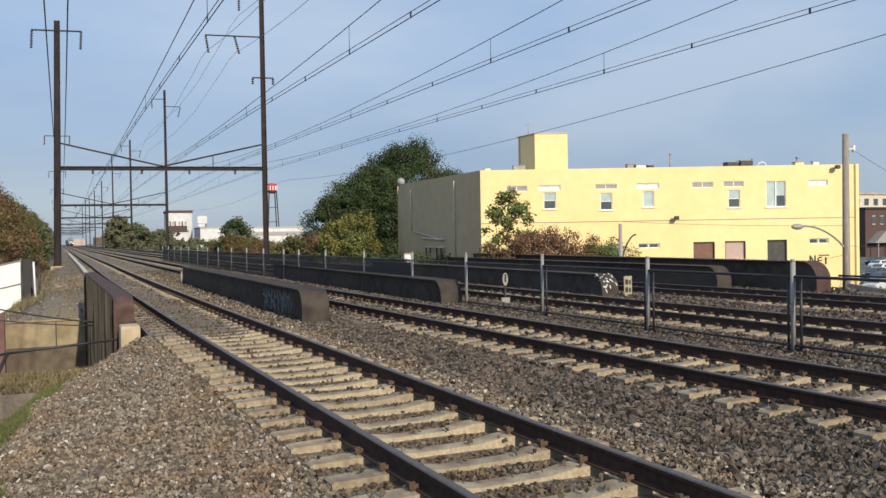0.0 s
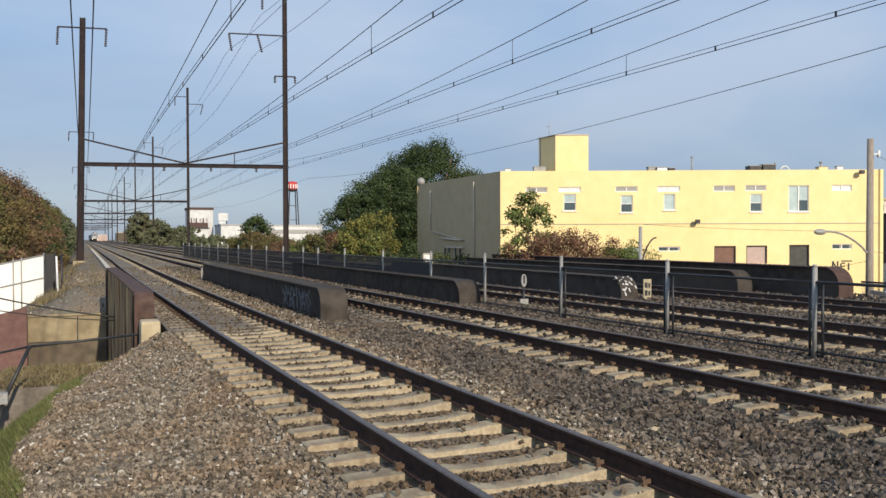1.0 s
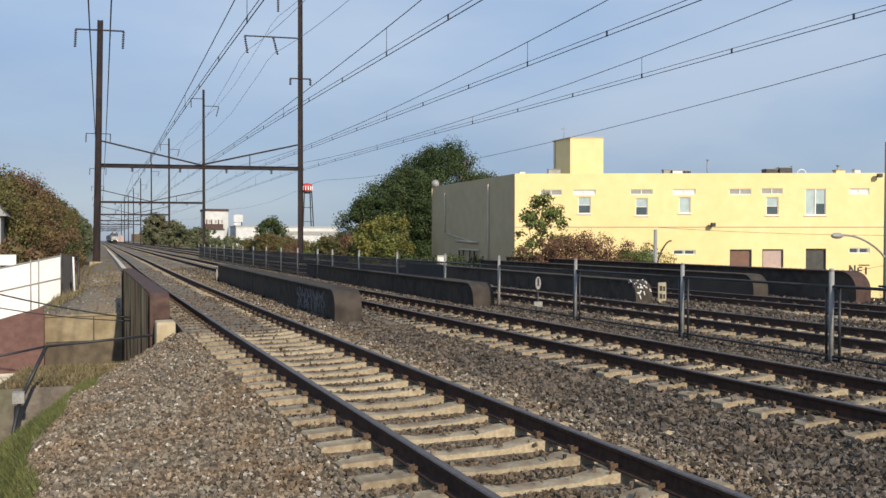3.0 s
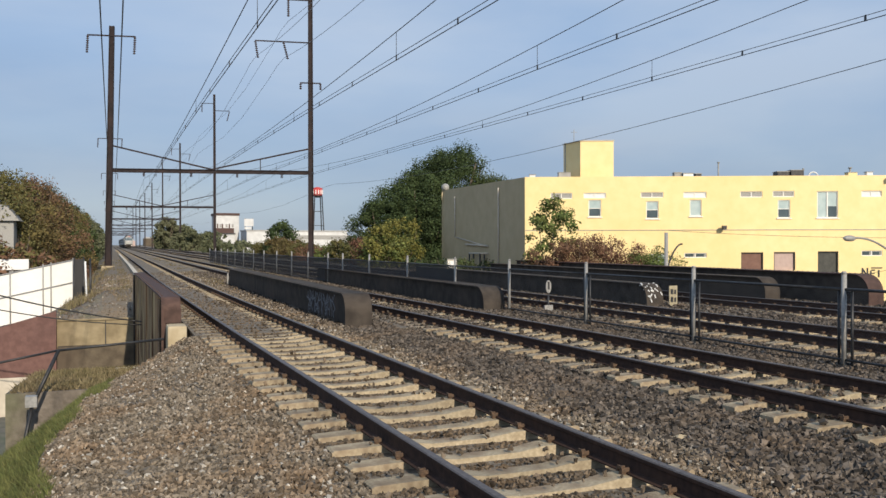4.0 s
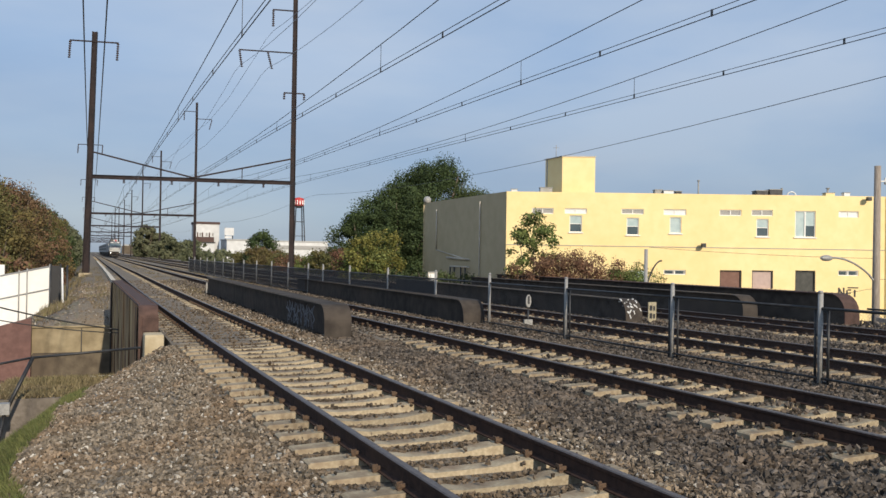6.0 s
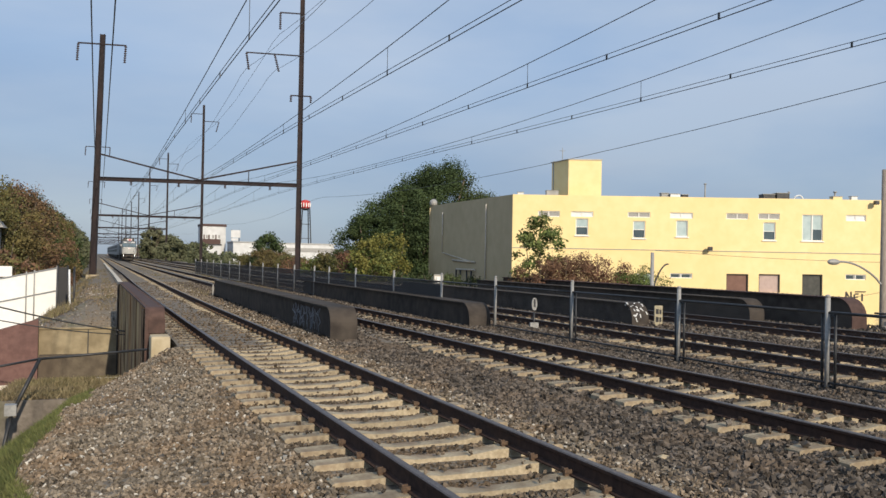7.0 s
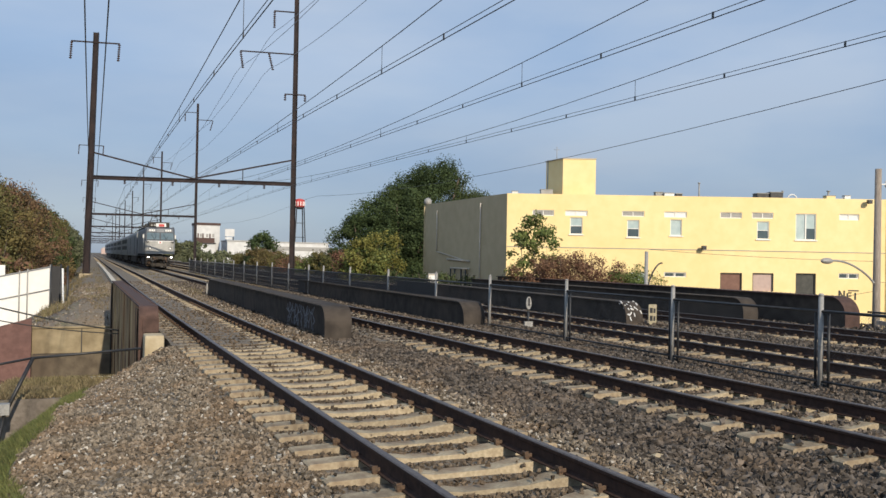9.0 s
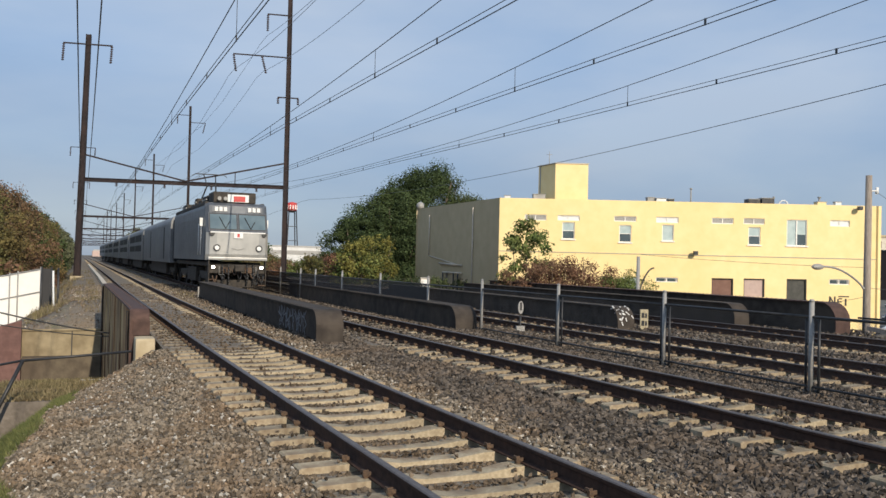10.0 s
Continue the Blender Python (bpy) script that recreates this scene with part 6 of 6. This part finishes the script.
    box(bm, -0.14, 0.14, -0.45, 0.1, 0.72, 0.98, bevel=0.03)
    box(bm, -0.22, 0.22, -0.62, -0.40, 0.70, 1.02, bevel=0.05)
    part("coupler", bm, M_TRUCK, lo)
    for x in (-0.75, -0.45, 0.45, 0.75):
        bm = bmesh.new()
        for i in range(6):
            u0, u1 = i / 6, (i + 1) / 6
            tube(bm, (x, -0.05 - 0.12 * math.sin(math.pi * u0), 0.95 - 0.6 * u0), (x, -0.05 - 0.12 * math.sin(math.pi * u1), 0.95 - 0.6 * u1), 0.035, n=6)
        part("air_hose", bm, M_DARK, lo)
    rnd = random.Random(31)
    for i in range(9):
        x = -1.15 + 0.28 * i + rnd.uniform(-0.08, 0.08)
        bm = bmesh.new()
        z, dip = rnd.uniform(0.72, 0.95), rnd.uniform(0.2, 0.5)
        pts = [(x + 0.22 * u, -0.08 - 0.1 * math.sin(math.pi * u), z - dip * math.sin(math.pi * u)) for u in (0, 0.2, 0.4, 0.6, 0.8, 1.0)]
        for p, q in zip(pts, pts[1:]):
            tube(bm, p, q, 0.028, n=6)
        part("jumper_cable", bm, M_DARK if i % 3 else M_CLIP, lo)
    for s in (-1, 1):
        part("step", boxes((s * 1.2 - 0.17, s * 1.2 + 0.17, -0.02, 0.3, 0.30, 0.34), (s * 1.2 - 0.17, s * 1.2 + 0.17, -0.02, 0.3, 0.58, 0.62)), M_CLIP, lo)
        part("step_side", boxes((s * 1.39 - 0.02, s * 1.39 + 0.02, -0.02, 0.3, 0.28, 1.04)), M_TRUCK, lo)
        part("kick_plate", boxes((s * 0.55 - 0.18, s * 0.55 + 0.18, -0.02, 0.045, 0.66, 0.95), bevel=0.02), M_CLIP, lo)
    # roof gear
    rb = part("roof_box", boxes((-1.12, 1.0, 0.95, 2.6, 3.955, 4.50), bevel=0.04), M_TRUCK, lo, "dark roof equipment box")
    part("front_panel", boxes((-0.42, 0.64, 0.925, 0.948, 4.0, 4.38), bevel=0.006), M_PALEBOX, rb)
    part("red_mark", boxes((-0.12, 0.46, 0.915, 0.923, 4.02, 4.30), bevel=0.003), M_RED, rb)
    for x in (-0.85, -0.55):
        part("horn", tube(bmesh.new(), (x, 0.75, 4.15), (x, 0.948, 4.15), 0.10, 0.04, n=10), M_GREY, rb)
    for y0, y1, h in ((2.9, 4.6, 4.42), (5.2, 6.4, 4.3), (7.0, 7.9, 4.5), (8.6, 9.4, 4.25), (11.6, 13.6, 4.4)):
        u = part("roof_unit", boxes((-1.15, 1.15, y0, y1, 3.955, h), bevel=0.05), M_TRUCK, lo)
        part("unit_rail", boxes((-1.2, -1.152, y0 + 0.1, y1 - 0.1, h - 0.25, h - 0.18)), M_GREY, u)
    bm = bmesh.new()
    for x in (-0.5, 0.5):
        tube(bm, (x, 11.0, 4.35), (x * 0.5, 9.6, 5.45), 0.045, n=6)
        tube(bm, (x * 0.5, 9.6, 5.45), (x * 0.7, 10.5, 6.2), 0.035, n=6)
    tube(bm, (-0.25, 9.6, 5.45), (0.25, 9.6, 5.45), 0.045, n=6)
    pg = part("pantograph", bm, M_DARK, lo, "raised dark pantograph")
    bm = bmesh.new()
    bar(bm, (-0.85, 10.45, 6.22), (0.85, 10.45, 6.22), 0.08, 0.04)
    bar(bm, (-0.85, 10.6, 6.22), (0.85, 10.6, 6.22), 0.08, 0.04)
    for s in (-1, 1):
        bar(bm, (s * 0.85, 10.52, 6.22), (s * 1.05, 10.52, 6.08), 0.06, 0.03)
    part("collector", bm, M_DARK, pg)
    part("underframe", boxes((-1.3, 1.3, 0.9, L_ - 0.6, 0.85, 1.045)), M_TRUCK, lo)
    part("equipment_box", boxes((-1.25, 1.25, 5.9, 9.6, 0.35, 0.845), bevel=0.05), M_TRUCK, lo)
    truck(lo, 3.4)
    truck(lo, 12.2)
    return lo


def coach(kind):
    L_ = 25.9
    HW = 1.58
    name = "baggage_car" if kind else "passenger_coach"
    c = thing(name, "silver baggage car with wide side doors" if kind else "silver passenger coach with two dark rows of window glass", "railway coach", "" if kind else "coaches of the train")
    bm = bmesh.new()
    prism(bm, rounded(-HW, HW, 0.95, 4.05, 0.55, 5), "y", 0.35, L_ - 0.35)
    part("body", bm, M_CARSIDE, c, "ribbed stainless body")
    part("gangway", boxes((-1.42, 1.42, -0.55, 0.348, 1.0, 3.75), bevel=0.08), M_COACHGLASS, c)
    part("gangway", boxes((-1.3, 1.3, L_ - 0.348, L_ - 0.02, 1.0, 3.6), bevel=0.06), M_COACHGLASS, c)
    for s in (-1, 1):
        def face(y0, y1, z0, z1, name, m, a=0.001, b=0.022):
            return part(name, boxes((min(s * (HW + a), s * (HW + b)), max(s * (HW + a), s * (HW + b)), y0, y1, z0, z1)), m, c)
        if kind:
            for y in (5.2, 17.5):
                face(y, y + 2.4, 1.1, 3.3, "baggage_door", M_SILVER)
                face(y - 0.40, y - 0.05, 1.1, 3.35, "door_gap", M_COACHGLASS)
        else:
            for i in range(2):
                y = 3.0 + i * 10.4
                face(y, y + 9.3, 2.72, 3.38, "window_row", M_COACHGLASS)
                face(y, y + 9.3, 1.75, 2.35, "window_row", M_COACHGLASS)
            for y in (1.0, L_ - 2.0):
                face(y, y + 0.9, 1.1, 3.2, "door", M_GREY)
        bm = bmesh.new()
        for i in range(5):
            z = 1.02 + i * 0.13
            box(bm, min(s * HW, s * (HW + 0.018)), max(s * HW, s * (HW + 0.018)), 0.4, L_ - 0.4, z, z + 0.05)
        part("side_ribs", bm, M_CARSIDE, c)
    part("underframe", boxes((-1.3, 1.3, 6.0, L_ - 6.0, 0.4, 0.945), bevel=0.04), M_TRUCK, c)
    truck(c, 3.2)
    truck(c, L_ - 3.2)
    return c



def raise_body(ob, lift):
    """Set the body higher over the trucks."""
    for o in ob.children_recursive:
        zz = [v.co.z for v in o.data.vertices]
        mid = (min(zz) + max(zz)) / 2 if max(zz) - min(zz) < 0.45 else None
        for v in o.data.vertices:
            z = v.co.z
            if mid is not None:
                v.co.z = z + lift * min(1.0, max(0.0, (mid - 0.55) / 0.5))
                continue
            v.co.z = z + lift * min(1.0, max(0.0, (z - 0.55) / 0.5))


SPEED, NOSE_AT_END = 53.8, 43.4
loco = locomotive()
bag = coach(True)
cars = [coach(False)]
raise_body(loco, 0.50)
raise_body(bag, 0.38)
raise_body(cars[0], 0.32)
for i in range(6):
    cars.append(copy_thing(cars[0], pose(0, 300 + 27 * i, 0)))
TRAIN = [(loco, 0.0, 15.6), (bag, 16.2, 25.9)] + [(c, 16.2 + 26.5 * (i + 1), 25.9) for i, c in enumerate(cars)]


def motions():
    for ob, back, length in TRAIN:
        rows = []
        for i in range(21):
            t = i * 0.5
            y = NOSE_AT_END + SPEED * (10.0 - t) + back
            y2 = y + length
            x, x2 = track_x(2, min(y, 1200)), track_x(2, min(y2, 1200))
            rows.append((t, pose(x, y, 0, 0, 0, math.degrees(math.atan2(x - x2, length)))))
        walk(ob, rows)


motions()
